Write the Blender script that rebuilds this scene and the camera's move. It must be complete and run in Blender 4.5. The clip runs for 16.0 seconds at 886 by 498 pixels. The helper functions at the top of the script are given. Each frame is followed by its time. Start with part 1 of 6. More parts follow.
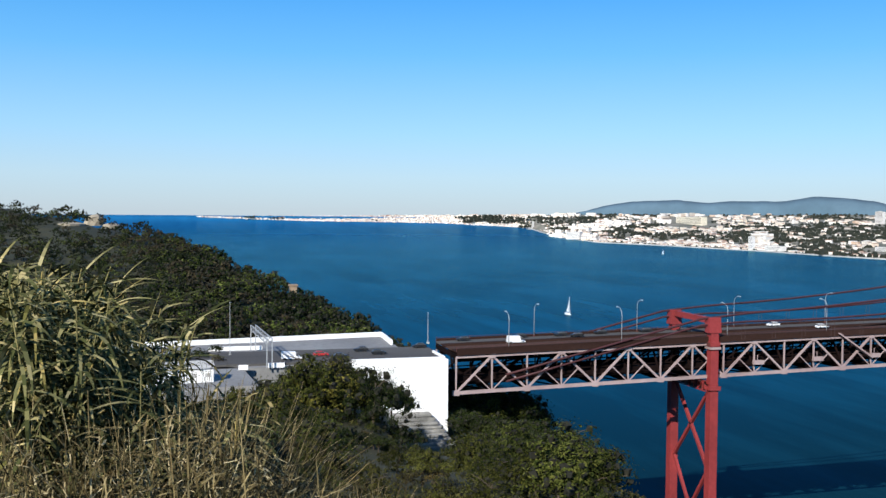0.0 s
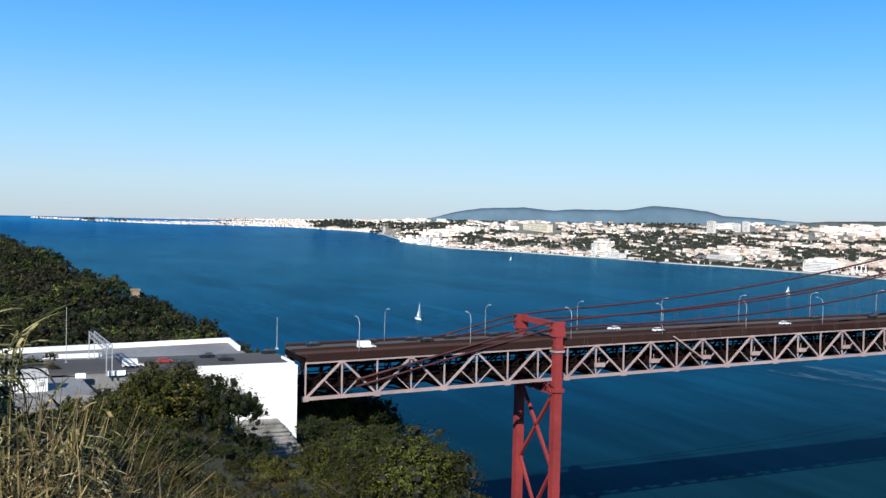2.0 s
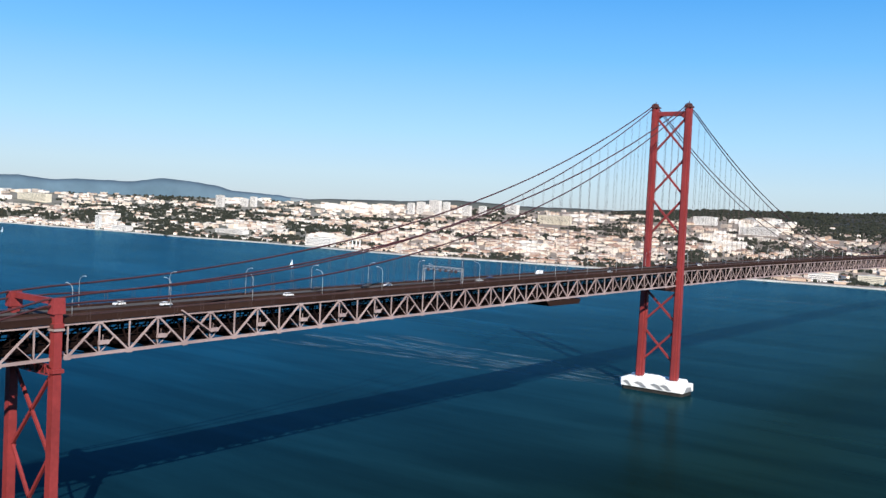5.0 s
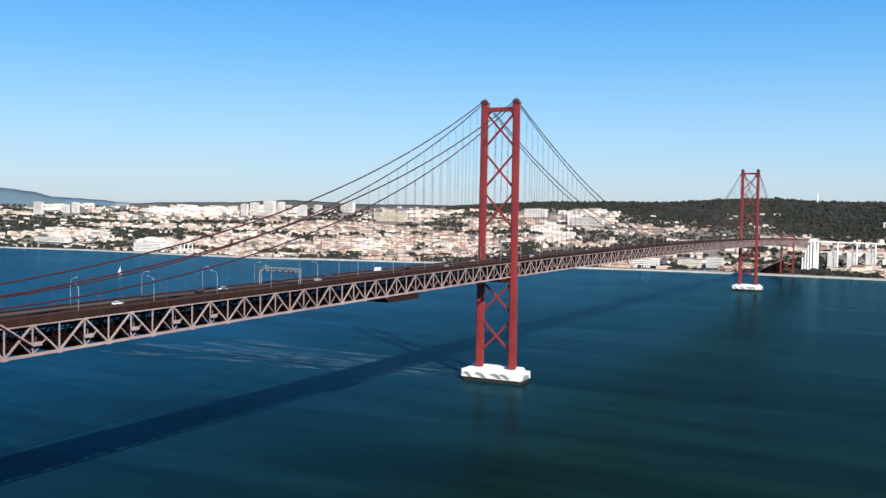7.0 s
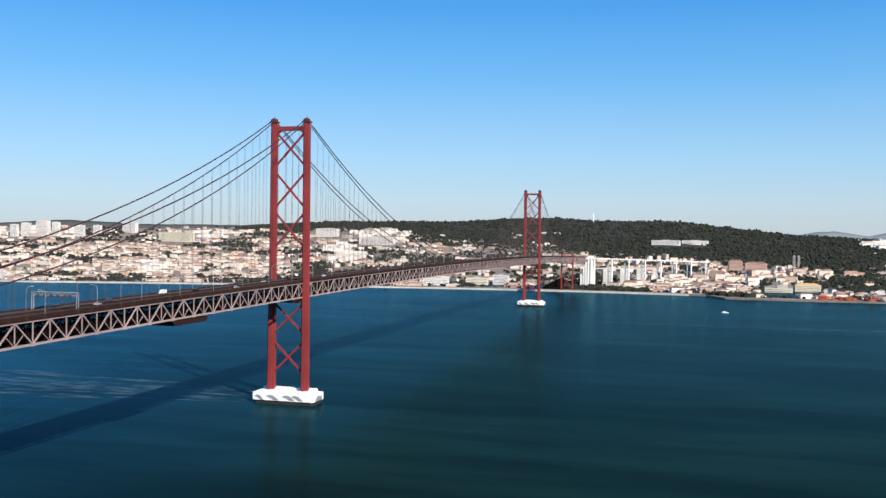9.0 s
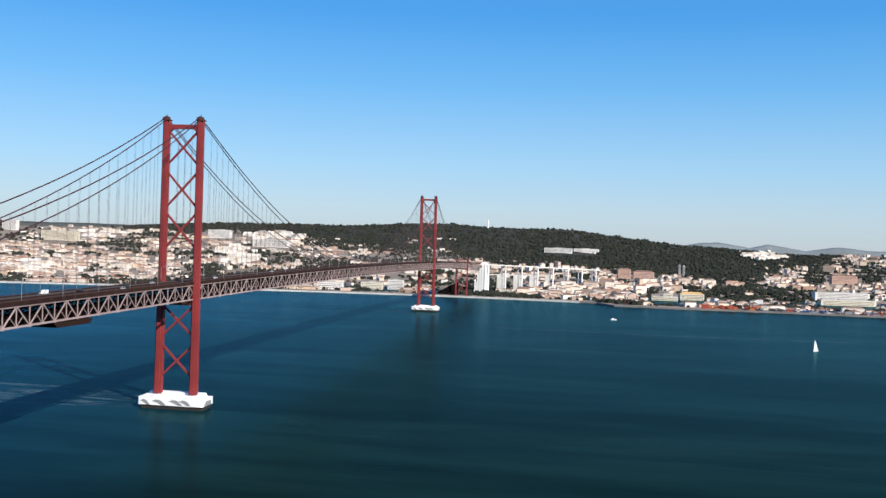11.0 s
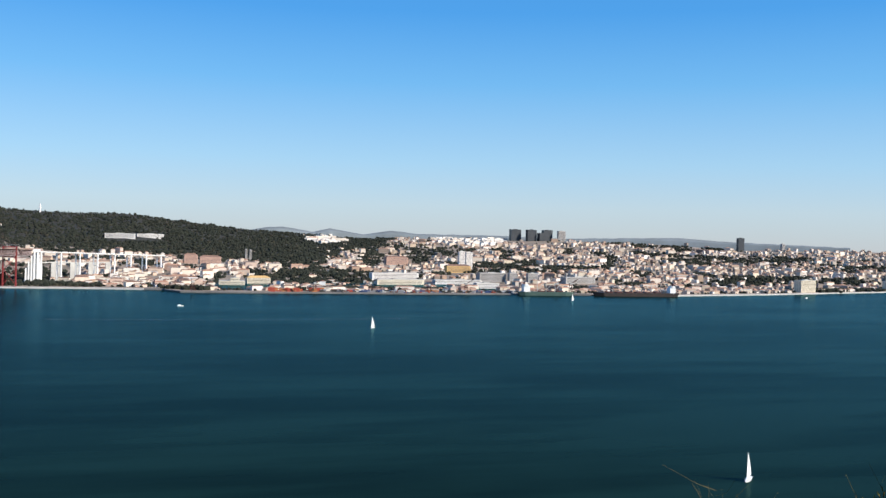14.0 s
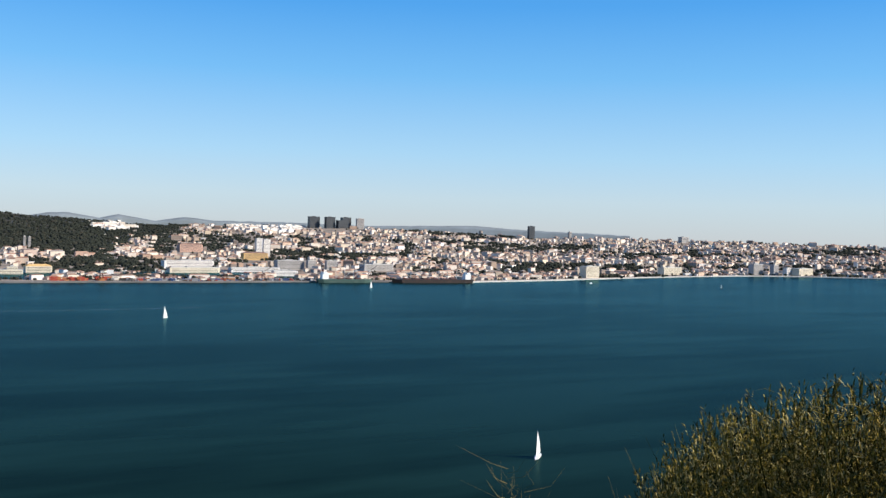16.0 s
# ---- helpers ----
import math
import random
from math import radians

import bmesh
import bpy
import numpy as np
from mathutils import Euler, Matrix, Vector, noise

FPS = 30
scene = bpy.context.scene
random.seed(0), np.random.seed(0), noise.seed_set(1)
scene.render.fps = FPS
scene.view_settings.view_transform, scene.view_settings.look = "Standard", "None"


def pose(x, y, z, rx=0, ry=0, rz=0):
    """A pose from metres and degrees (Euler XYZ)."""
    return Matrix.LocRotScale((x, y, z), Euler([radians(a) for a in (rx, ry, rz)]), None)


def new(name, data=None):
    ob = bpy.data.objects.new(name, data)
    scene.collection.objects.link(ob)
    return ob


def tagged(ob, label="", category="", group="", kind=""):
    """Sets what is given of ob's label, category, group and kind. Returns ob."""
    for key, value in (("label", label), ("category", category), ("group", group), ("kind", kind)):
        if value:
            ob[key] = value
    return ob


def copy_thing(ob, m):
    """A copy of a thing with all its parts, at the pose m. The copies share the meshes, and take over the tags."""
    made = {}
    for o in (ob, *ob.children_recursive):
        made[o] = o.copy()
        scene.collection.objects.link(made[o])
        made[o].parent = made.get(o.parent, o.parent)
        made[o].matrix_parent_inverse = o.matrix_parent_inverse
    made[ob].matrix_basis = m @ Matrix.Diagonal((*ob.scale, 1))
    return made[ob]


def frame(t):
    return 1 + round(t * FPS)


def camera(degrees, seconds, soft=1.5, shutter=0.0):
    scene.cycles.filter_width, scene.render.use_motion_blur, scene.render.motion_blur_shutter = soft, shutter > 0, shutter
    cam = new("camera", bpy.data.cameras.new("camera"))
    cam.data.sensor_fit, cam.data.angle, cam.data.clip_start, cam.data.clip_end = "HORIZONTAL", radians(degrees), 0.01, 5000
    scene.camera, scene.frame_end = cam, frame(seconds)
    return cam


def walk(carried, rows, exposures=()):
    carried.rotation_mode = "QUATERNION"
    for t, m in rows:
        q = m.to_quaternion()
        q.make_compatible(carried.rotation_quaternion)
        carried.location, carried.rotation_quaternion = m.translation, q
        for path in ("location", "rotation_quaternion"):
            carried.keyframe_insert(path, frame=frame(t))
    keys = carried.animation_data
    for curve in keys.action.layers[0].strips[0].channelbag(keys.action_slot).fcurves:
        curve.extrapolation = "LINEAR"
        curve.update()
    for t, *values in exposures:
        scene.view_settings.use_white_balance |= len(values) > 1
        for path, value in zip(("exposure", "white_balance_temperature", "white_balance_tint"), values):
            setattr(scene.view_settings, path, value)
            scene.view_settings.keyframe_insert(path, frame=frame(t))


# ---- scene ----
cam = camera(49.56, 16.0, 1.45)
EYE = Vector((277.2, -622.5, 118.6))
# seconds, yaw, pitch, roll of a head turned on the spot
PAN = [
    (0, 74.634, -2.217, -0.488),
    (0.5, 72.861, -2.484, -0.955),
    (1, 70.991, -2.340, -1.024),
    (1.5, 68.648, -1.770, -1.013),
    (2, 65.782, -1.787, -1.254),
    (2.5, 58.541, -2.454, -1.411),
    (3, 50.574, -2.511, -1.649),
    (3.5, 49.107, -2.342, -2.433),
    (4, 47.741, -2.665, -2.288),
    (4.5, 41.947, -2.485, -2.291),
    (4.7, 39.685, -2.407, -2.543),
    (6.8, 28.770, -2.155, -1.275),
    (7, 27.318, -2.149, -1.021),
    (7.5, 24.385, -2.341, -1.055),
    (8, 21.897, -1.732, -1.187),
    (8.5, 19.958, -1.299, -0.995),
    (9, 14.930, -0.784, -0.791),
    (9.2, 13.648, -0.767, -0.988),
    (11.5, 6.466, -0.280, -1.858),
    (12, 2.488, -0.307, -1.810),
    (12.5, -3.150, -0.345, -1.718),
    (13, -7.124, -0.310, -1.878),
    (13.5, -10.606, -0.696, -2.630),
    (14, -16.751, -0.545, -1.423),
    (14.5, -21.415, -0.882, -1.829),
    (15, -24.798, -0.942, -1.574),
    (15.5, -25.752, -0.938, -1.770),
    (16, -28.725, -0.988, -1.621),
]
walk(cam, [(t, pose(EYE.x, EYE.y, EYE.z, 90 + p, r, y)) for t, y, p, r in PAN],
     [(0.0, 0.53, 6250, 8), (2.5, 0.53, 6350, 9), (4.5, 0.54, 6500, 10), (7.0, 0.50, 6600, 11), (9.0, 0.46, 6600, 11), (12.5, 0.44, 6570, 10), (14.5, 0.50, 6680, 11), (16.0, 0.54, 6700, 11)])

# ---- light ----
SUN = Vector((1.22, -1.05, 1.0)).normalized()
world = bpy.data.worlds.new("world")
scene.world = world
world.use_nodes = True
wn = world.node_tree
sky = wn.nodes.new("ShaderNodeTexSky")
sky.sky_type = "NISHITA"
sky.sun_disc = False
sky.sun_elevation = math.asin(SUN.z)
sky.sun_rotation = math.atan2(SUN.x, SUN.y)
sky.altitude = 100
sky.air_density, sky.dust_density, sky.ozone_density = 1.0, 0.5, 2.0
wn.nodes["Background"].inputs["Strength"].default_value = 0.67
dim = wn.nodes.new("ShaderNodeMix")
dim.data_type, dim.blend_type = "RGBA", "MULTIPLY"
dim.inputs[0].default_value = 1.0
dim.inputs[7].default_value = (0.065, 0.11, 0.17, 1)
wn.links.new(sky.outputs[0], dim.inputs[6])
# clear deep blue overhead, paler towards the horizon all round
co = wn.nodes.new("ShaderNodeTexCoord")
sep = wn.nodes.new("ShaderNodeSeparateXYZ")
wn.links.new(co.outputs["Generated"], sep.inputs[0])
grad = wn.nodes.new("ShaderNodeValToRGB")
STOPS = [(0.0, (0.68, 0.72, 0.76)), (0.035, (0.64, 0.775, 0.865)), (0.08, (0.46, 0.75, 0.98)), (0.16, (0.19, 0.57, 1.0)), (0.23, (0.07, 0.41, 0.95)), (0.5, (0.05, 0.24, 0.68)), (1.0, (0.03, 0.14, 0.45))]
while len(grad.color_ramp.elements) < len(STOPS):
    grad.color_ramp.elements.new(0.5)
for e, (pos, col) in zip(grad.color_ramp.elements, STOPS):
    e.position, e.color = pos, (*col, 1)
wn.links.new(sep.outputs["Z"], grad.inputs[0])
air = wn.nodes.new("ShaderNodeMix")
air.data_type = "RGBA"
air.inputs[0].default_value = 0.75
wn.links.new(dim.outputs[2], air.inputs[6])
wn.links.new(grad.outputs[0], air.inputs[7])
wn.links.new(air.outputs[2], wn.nodes["Background"].inputs["Color"])
lamp = bpy.data.lights.new("sun", "SUN")
lamp.energy, lamp.angle, lamp.color = 5.0, radians(0.5), (1.0, 0.94, 0.84)
sun = new("sun", lamp)
sun.rotation_euler = SUN.to_track_quat("Z", "Y").to_euler()

# ---- helpers for building ----
Z = Vector((0, 0, 1))


def azdir(a):
    """Horizontal direction at a degrees to the left of north."""
    return Vector((-math.sin(radians(a)), math.cos(radians(a)), 0))


def at(a, d, z=0.0):
    p = EYE + azdir(a) * d
    return Vector((p.x, p.y, z))


class Geo:
    """Collects faces for one mesh."""

    def __init__(self):
        self.v, self.f, self.m = [], [], []

    def poly(self, pts, mat=0):
        n = len(self.v)
        self.v.extend(tuple(p) for p in pts)
        self.f.append(tuple(range(n, n + len(pts))))
        self.m.append(mat)

    def prism(self, low, high, mat=0, caps=True):
        """Walls between two rings of equal length, and their caps."""
        n, k = len(self.v), len(low)
        self.v.extend(tuple(p) for p in low)
        self.v.extend(tuple(p) for p in high)
        for i in range(k):
            j = (i + 1) % k
            self.f.append((n + i, n + j, n + k + j, n + k + i))
            self.m.append(mat)
        if caps:
            self.f.append(tuple(n + k + i for i in range(k)))
            self.f.append(tuple(n + k - 1 - i for i in range(k)))
            self.m += [mat, mat]

    def beam(self, a, b, w, h, mat=0, up=Z):
        """A square-cut bar from a to b, w wide and h high."""
        a, b = Vector(a), Vector(b)
        d = (b - a).normalized()
        s = d.cross(up)
        if s.length < 1e-3:
            s = d.cross(Vector((0, 1, 0)))
        s = s.normalized() * (w / 2)
        u = s.cross(d).normalized() * (h / 2)
        self.prism([a + s + u, a - s + u, a - s - u, a + s - u], [b + s + u, b - s + u, b - s - u, b + s - u], mat)

    def rail(self, pts, w, h):
        """One straight-sided bar w wide and h high along points that run north."""
        n = len(self.v)
        for x, y, z in pts:
            self.v += [(x - w / 2, y, z - h / 2), (x + w / 2, y, z - h / 2), (x + w / 2, y, z + h / 2), (x - w / 2, y, z + h / 2)]
        for i in range(len(pts) - 1):
            for j in range(4):
                p, q = n + i * 4 + j, n + i * 4 + (j + 1) % 4
                self.f.append((p, q, q + 4, p + 4))
                self.m.append(0)
        e = n + 4 * (len(pts) - 1)
        self.f += [(n + 3, n + 2, n + 1, n), (e, e + 1, e + 2, e + 3)]
        self.m += [0, 0]

    def loft(self, rings):
        """One skin through rings of equal length, capped at both ends."""
        n, k = len(self.v), len(rings[0])
        for ring in rings:
            self.v.extend(tuple(p) for p in ring)
        for i in range(len(rings) - 1):
            for j in range(k):
                p, q = n + i * k + j, n + i * k + (j + 1) % k
                self.f.append((p, q, q + k, p + k))
                self.m.append(0)
        e = n + k * (len(rings) - 1)
        self.f += [tuple(n + j for j in reversed(range(k))), tuple(e + j for j in range(k))]
        self.m += [0, 0]

    def box(self, c, sx, sy, sz, rot=0.0, mat=0, taper=1.0):
        """A block standing with its foot's middle at c."""
        c = Vector(c)
        co, si = math.cos(rot), math.sin(rot)
        ring = []
        for x, y in ((-1, -1), (1, -1), (1, 1), (-1, 1)):
            ring.append((x * sx / 2, y * sy / 2))
        lo = [c + Vector((x * co - y * si, x * si + y * co, 0)) for x, y in ring]
        hi = [c + Vector((x * taper * co - y * taper * si, x * taper * si + y * taper * co, sz)) for x, y in ring]
        self.prism(lo, hi, mat)

    def tube(self, pts, r, k=6, mat=0, r2=None):
        """A round bar along points; the radius goes from r to r2."""
        r2 = r if r2 is None else r2
        pts = [Vector(p) for p in pts]
        n = len(self.v)
        for i, p in enumerate(pts):
            d = (pts[min(i + 1, len(pts) - 1)] - pts[max(i - 1, 0)]).normalized()
            s = d.cross(Z)
            s = s.normalized() if s.length > 1e-3 else Vector((1, 0, 0))
            u = s.cross(d).normalized()
            rr = r + (r2 - r) * i / max(1, len(pts) - 1)
            for j in range(k):
                t = 2 * math.pi * j / k
                self.v.append(tuple(p + s * (rr * math.cos(t)) + u * (rr * math.sin(t))))
        for i in range(len(pts) - 1):
            for j in range(k):
                a, b = n + i * k + j, n + i * k + (j + 1) % k
                self.f.append((a, b, b + k, a + k))
                self.m.append(mat)
        self.f.append(tuple(n + j for j in reversed(range(k))))
        e = n + (len(pts) - 1) * k
        self.f.append(tuple(e + j for j in range(k)))
        self.m += [mat, mat]

    def mesh(self, name, mats, smooth=False):
        me = bpy.data.meshes.new(name)
        me.from_pydata(self.v, [], self.f)
        for m in mats if isinstance(mats, (list, tuple)) else [mats]:
            me.materials.append(m)
        me.polygons.foreach_set("material_index", self.m)
        if smooth:
            me.polygons.foreach_set("use_smooth", [True] * len(self.f))
        me.update()
        return me


def thing(name, label, category, group="", kind="", data=None, m=None):
    ob = new(name, data)
    if m is not None:
        ob.matrix_basis = m
    return tagged(ob, label, category, group, kind)


def part(name, geo, mats, parent, label="", smooth=False):
    """One mesh object under a thing or under a part."""
    ob = new(name, geo.mesh(name, mats, smooth) if isinstance(geo, Geo) else geo)
    ob.parent = parent
    if label:
        ob["label"] = label
    return ob


# ---- materials ----
def material(name, rough=0.8, metal=0.0, spec=0.3):
    m = bpy.data.materials.new(name)
    m.use_nodes = True
    n = m.node_tree
    b = n.nodes["Principled BSDF"]
    b.inputs["Roughness"].default_value = rough
    b.inputs["Metallic"].default_value = metal
    b.inputs["Specular IOR Level"].default_value = spec
    return m, n, b


def ramp(n, fac, stops):
    r = n.nodes.new("ShaderNodeValToRGB")
    e = r.color_ramp.elements
    while len(e) < len(stops):
        e.new(0.5)
    for k, (p, c) in enumerate(stops):
        e[k].position, e[k].color = p, (*c, 1)
    n.links.new(fac, r.inputs[0])
    return r.outputs[0]


def noise_tex(n, scale, detail=4.0, stretch=(1, 1, 1), rough=0.6):
    g = n.nodes.new("ShaderNodeNewGeometry")
    mp = n.nodes.new("ShaderNodeMapping")
    mp.inputs["Scale"].default_value = stretch
    n.links.new(g.outputs["Position"], mp.inputs[0])
    t = n.nodes.new("ShaderNodeTexNoise")
    t.inputs["Scale"].default_value, t.inputs["Detail"].default_value = scale, detail
    t.inputs["Roughness"].default_value = rough
    n.links.new(mp.outputs[0], t.inputs["Vector"])
    return t.outputs["Fac"]


def mix(n, fac, a, b, kind="MIX"):
    x = n.nodes.new("ShaderNodeMix")
    x.data_type, x.blend_type = "RGBA", kind
    for k, v in ((0, fac), (6, a), (7, b)):
        if isinstance(v, (int, float)):
            x.inputs[k].default_value = v
        elif isinstance(v, tuple):
            x.inputs[k].default_value = (*v, 1)
        else:
            n.links.new(v, x.inputs[k])
    return x.outputs[2]


def bump(n, b, fac, strength, dist):
    k = n.nodes.new("ShaderNodeBump")
    k.inputs["Strength"].default_value, k.inputs["Distance"].default_value = strength, dist
    n.links.new(fac, k.inputs["Height"])
    n.links.new(k.outputs[0], b.inputs["Normal"])


def mottled(name, a, b2, scale, rough=0.8, metal=0.0, fine=None, bumps=0.0, spec=0.3, stretch=(1, 1, 1), depth=0.55):
    """Two tones at a large scale, darkened and lightened by a fine grain."""
    m, n, b = material(name, rough, metal, spec)
    big = noise_tex(n, scale, 3, stretch)
    c = ramp(n, big, [(0.3, a), (0.7, b2)])
    gr = noise_tex(n, fine or scale * 9, 4)
    c = mix(n, 0.5, c, ramp(n, gr, [(0.3, (depth,) * 3), (0.7, (1, 1, 1))]), "MULTIPLY")
    n.links.new(c, b.inputs["Base Color"])
    if bumps:
        bump(n, b, gr, bumps, 0.3)
    return m


def by_island(name, stops, rough=0.85, grain=0.05, spec=0.2, random_object=False):
    """Colour picked piece by piece, with a little grain."""
    m, n, b = material(name, rough, 0, spec)
    if random_object:
        g = n.nodes.new("ShaderNodeObjectInfo")
        f = g.outputs["Random"]
    else:
        g = n.nodes.new("ShaderNodeNewGeometry")
        f = g.outputs["Random Per Island"]
    c = ramp(n, f, stops)
    gr = noise_tex(n, grain, 5)
    c = mix(n, 0.6, c, ramp(n, gr, [(0.3, (0.6, 0.6, 0.6)), (0.65, (1, 1, 1))]), "MULTIPLY")
    n.links.new(c, b.inputs["Base Color"])
    return m


M_RED = mottled("red_steel_paint", (0.285, 0.040, 0.040), (0.20, 0.029, 0.029), 0.05, 0.55, fine=0.6)
M_PINK = mottled("faded_red_steel", (0.42, 0.325, 0.312), (0.30, 0.215, 0.206), 0.04, 0.6, fine=0.5)
M_RUST = mottled("dark_red_steel", (0.065, 0.026, 0.024), (0.11, 0.038, 0.033), 0.1, 0.7, fine=1.0)
M_ROPE = mottled("dark_wire_rope", (0.075, 0.05, 0.05), (0.05, 0.034, 0.034), 0.05, 0.6)
M_CABLE = mottled("cable_red", (0.070, 0.021, 0.023), (0.052, 0.017, 0.019), 0.05, 0.6)
M_ROAD = mottled("asphalt", (0.07, 0.066, 0.064), (0.10, 0.095, 0.09), 0.05, 0.95, spec=0.1, fine=1.5, stretch=(1, 0.15, 1))
M_GRATE = mottled("dark_deck_grating", (0.048, 0.026, 0.020), (0.026, 0.014, 0.012), 0.08, 0.95, spec=0.03, fine=1.2, stretch=(1, 0.1, 1))
M_LANE = mottled("worn_brown_grating", (0.085, 0.052, 0.042), (0.055, 0.034, 0.028), 0.08, 0.95, spec=0.03, fine=1.2, stretch=(1, 0.1, 1))
# near-black that stands in for the shade inside the deck truss
M_UNDER = mottled("near_black_tone", (0.014, 0.008, 0.007), (0.007, 0.005, 0.005), 0.08, 0.95, spec=0.03, fine=1.2, stretch=(1, 0.1, 1))
M_STEP = mottled("stained_concrete", (0.33, 0.315, 0.285), (0.15, 0.145, 0.13), 0.25, 0.9, fine=1.5)
M_WHITE = mottled("white_paint", (0.86, 0.85, 0.83), (0.80, 0.79, 0.77), 0.08, 0.7, fine=0.8, depth=0.85)
M_CONC = mottled("concrete", (0.5, 0.49, 0.46), (0.38, 0.37, 0.35), 0.05, 0.85, fine=0.7)
M_PAVE = mottled("pale_pavement", (0.25, 0.245, 0.235), (0.18, 0.175, 0.17), 0.04, 0.9, fine=0.6)
M_GREY = mottled("galvanised_steel", (0.45, 0.46, 0.47), (0.36, 0.37, 0.38), 0.5, 0.5, 0.3)
M_EARTH = mottled("dry_slope_soil", (0.050, 0.046, 0.020), (0.022, 0.025, 0.011), 0.03, 0.95, fine=0.5, bumps=0.5)
M_CITYGROUND = mottled("far_city_ground", (0.34, 0.27, 0.215), (0.17, 0.145, 0.11), 0.012, 0.95, fine=0.05)
M_PARKGROUND = mottled("far_green_ground", (0.26, 0.235, 0.19), (0.10, 0.105, 0.08), 0.01, 0.95, fine=0.05)
M_RIDGE = mottled("dark_far_ridge", (0.060, 0.070, 0.066), (0.085, 0.092, 0.085), 0.006, 1.0, fine=0.03)
M_QUAY = mottled("pale_quay_stone", (0.62, 0.6, 0.56), (0.45, 0.44, 0.42), 0.02, 0.85, fine=0.2)
M_DOCK = mottled("dark_dock_stone", (0.22, 0.21, 0.2), (0.13, 0.125, 0.12), 0.02, 0.9, fine=0.15)
# distance haze is mixed into both of these hill colours
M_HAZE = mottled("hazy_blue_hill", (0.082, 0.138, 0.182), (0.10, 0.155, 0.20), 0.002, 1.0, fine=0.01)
M_PALE_HAZE = mottled("pale_hazed_hill", (0.19, 0.225, 0.235), (0.225, 0.255, 0.265), 0.002, 1.0, fine=0.01)
M_WOODHILL = mottled("dark_wooded_hill", (0.020, 0.022, 0.016), (0.046, 0.041, 0.030), 0.009, 0.95, fine=0.06)

m, n, b = material("river_water", 0.9, 0.0, 0.0)
M_WATER = m
swell = mix(n, 0.45, noise_tex(n, 0.0022, 4, (1.0, 2.6, 1)), noise_tex(n, 0.011, 5, (0.35, 2.2, 1)))
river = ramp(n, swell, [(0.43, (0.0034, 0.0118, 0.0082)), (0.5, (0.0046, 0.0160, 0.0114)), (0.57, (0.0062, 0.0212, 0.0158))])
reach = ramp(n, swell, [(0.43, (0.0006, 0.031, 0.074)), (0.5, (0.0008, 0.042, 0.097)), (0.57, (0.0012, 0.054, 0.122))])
# horizon haze and mirrored sky are put into the far water's base colour
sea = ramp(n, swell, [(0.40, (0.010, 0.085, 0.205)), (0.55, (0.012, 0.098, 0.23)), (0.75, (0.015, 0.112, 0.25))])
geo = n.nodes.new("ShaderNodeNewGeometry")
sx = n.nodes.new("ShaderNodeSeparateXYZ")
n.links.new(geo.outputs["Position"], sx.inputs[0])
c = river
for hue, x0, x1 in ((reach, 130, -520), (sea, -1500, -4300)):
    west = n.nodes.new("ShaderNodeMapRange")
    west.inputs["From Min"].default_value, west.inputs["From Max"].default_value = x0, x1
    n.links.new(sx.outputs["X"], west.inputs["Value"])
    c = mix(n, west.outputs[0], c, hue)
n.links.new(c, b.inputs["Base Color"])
gloss = n.nodes.new("ShaderNodeBsdfGlossy")
gloss.inputs["Roughness"].default_value = 0.18
n.links.new(ramp(n, swell, [(0.40, (0.136, 0.302, 0.338)), (0.5, (0.150, 0.332, 0.370)), (0.60, (0.166, 0.362, 0.402))]), gloss.inputs["Color"])
wave = n.nodes.new("ShaderNodeBump")
wave.inputs["Strength"].default_value, wave.inputs["Distance"].default_value = 0.28, 0.8
n.links.new(noise_tex(n, 0.22, 6, (1, 1.6, 1)), wave.inputs["Height"])
n.links.new(wave.outputs[0], gloss.inputs["Normal"])
fres = n.nodes.new("ShaderNodeFresnel")
fres.inputs["IOR"].default_value = 1.075
both = n.nodes.new("ShaderNodeMixShader")
n.links.new(fres.outputs[0], both.inputs[0])
n.links.new(b.outputs[0], both.inputs[1])
n.links.new(gloss.outputs[0], both.inputs[2])
n.links.new(both.outputs[0], n.nodes["Material Output"].inputs["Surface"])

# ---- river and distance ----
H = EYE.z
REAL = np.geomspace(60, 60000, 160)
# past 3 km distances are drawn together towards 4.85 km, each at its own angle under the horizon
DRAWN = np.where(REAL < 3000, REAL, 3000 + 1850 * (1 - np.exp(-(REAL - 3000) / 1850)))
LEVEL = H - H * DRAWN / REAL
DROP = -np.degrees(np.arctan(H / REAL))


def water_z(d):
    return float(np.interp(d, DRAWN, LEVEL))


g = Geo()
AZ = np.arange(-180, 180, 3.0)
keep = [i for i in range(0, 160, 3) if REAL[i] < 22000]
g.v.append((EYE.x, EYE.y, 0))
for i in keep:
    for a in AZ:
        g.v.append(tuple(at(a, DRAWN[i], LEVEL[i])))
k = len(AZ)
for j in range(k):
    g.f.append((0, 1 + (j + 1) % k, 1 + j))
for r in range(len(keep) - 1):
    for j in range(k):
        p, q = 1 + r * k + j, 1 + r * k + (j + 1) % k
        g.f.append((p, q, q + k, p + k))
g.m = [0] * len(g.f)
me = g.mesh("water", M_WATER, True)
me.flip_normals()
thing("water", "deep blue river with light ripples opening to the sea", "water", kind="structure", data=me)

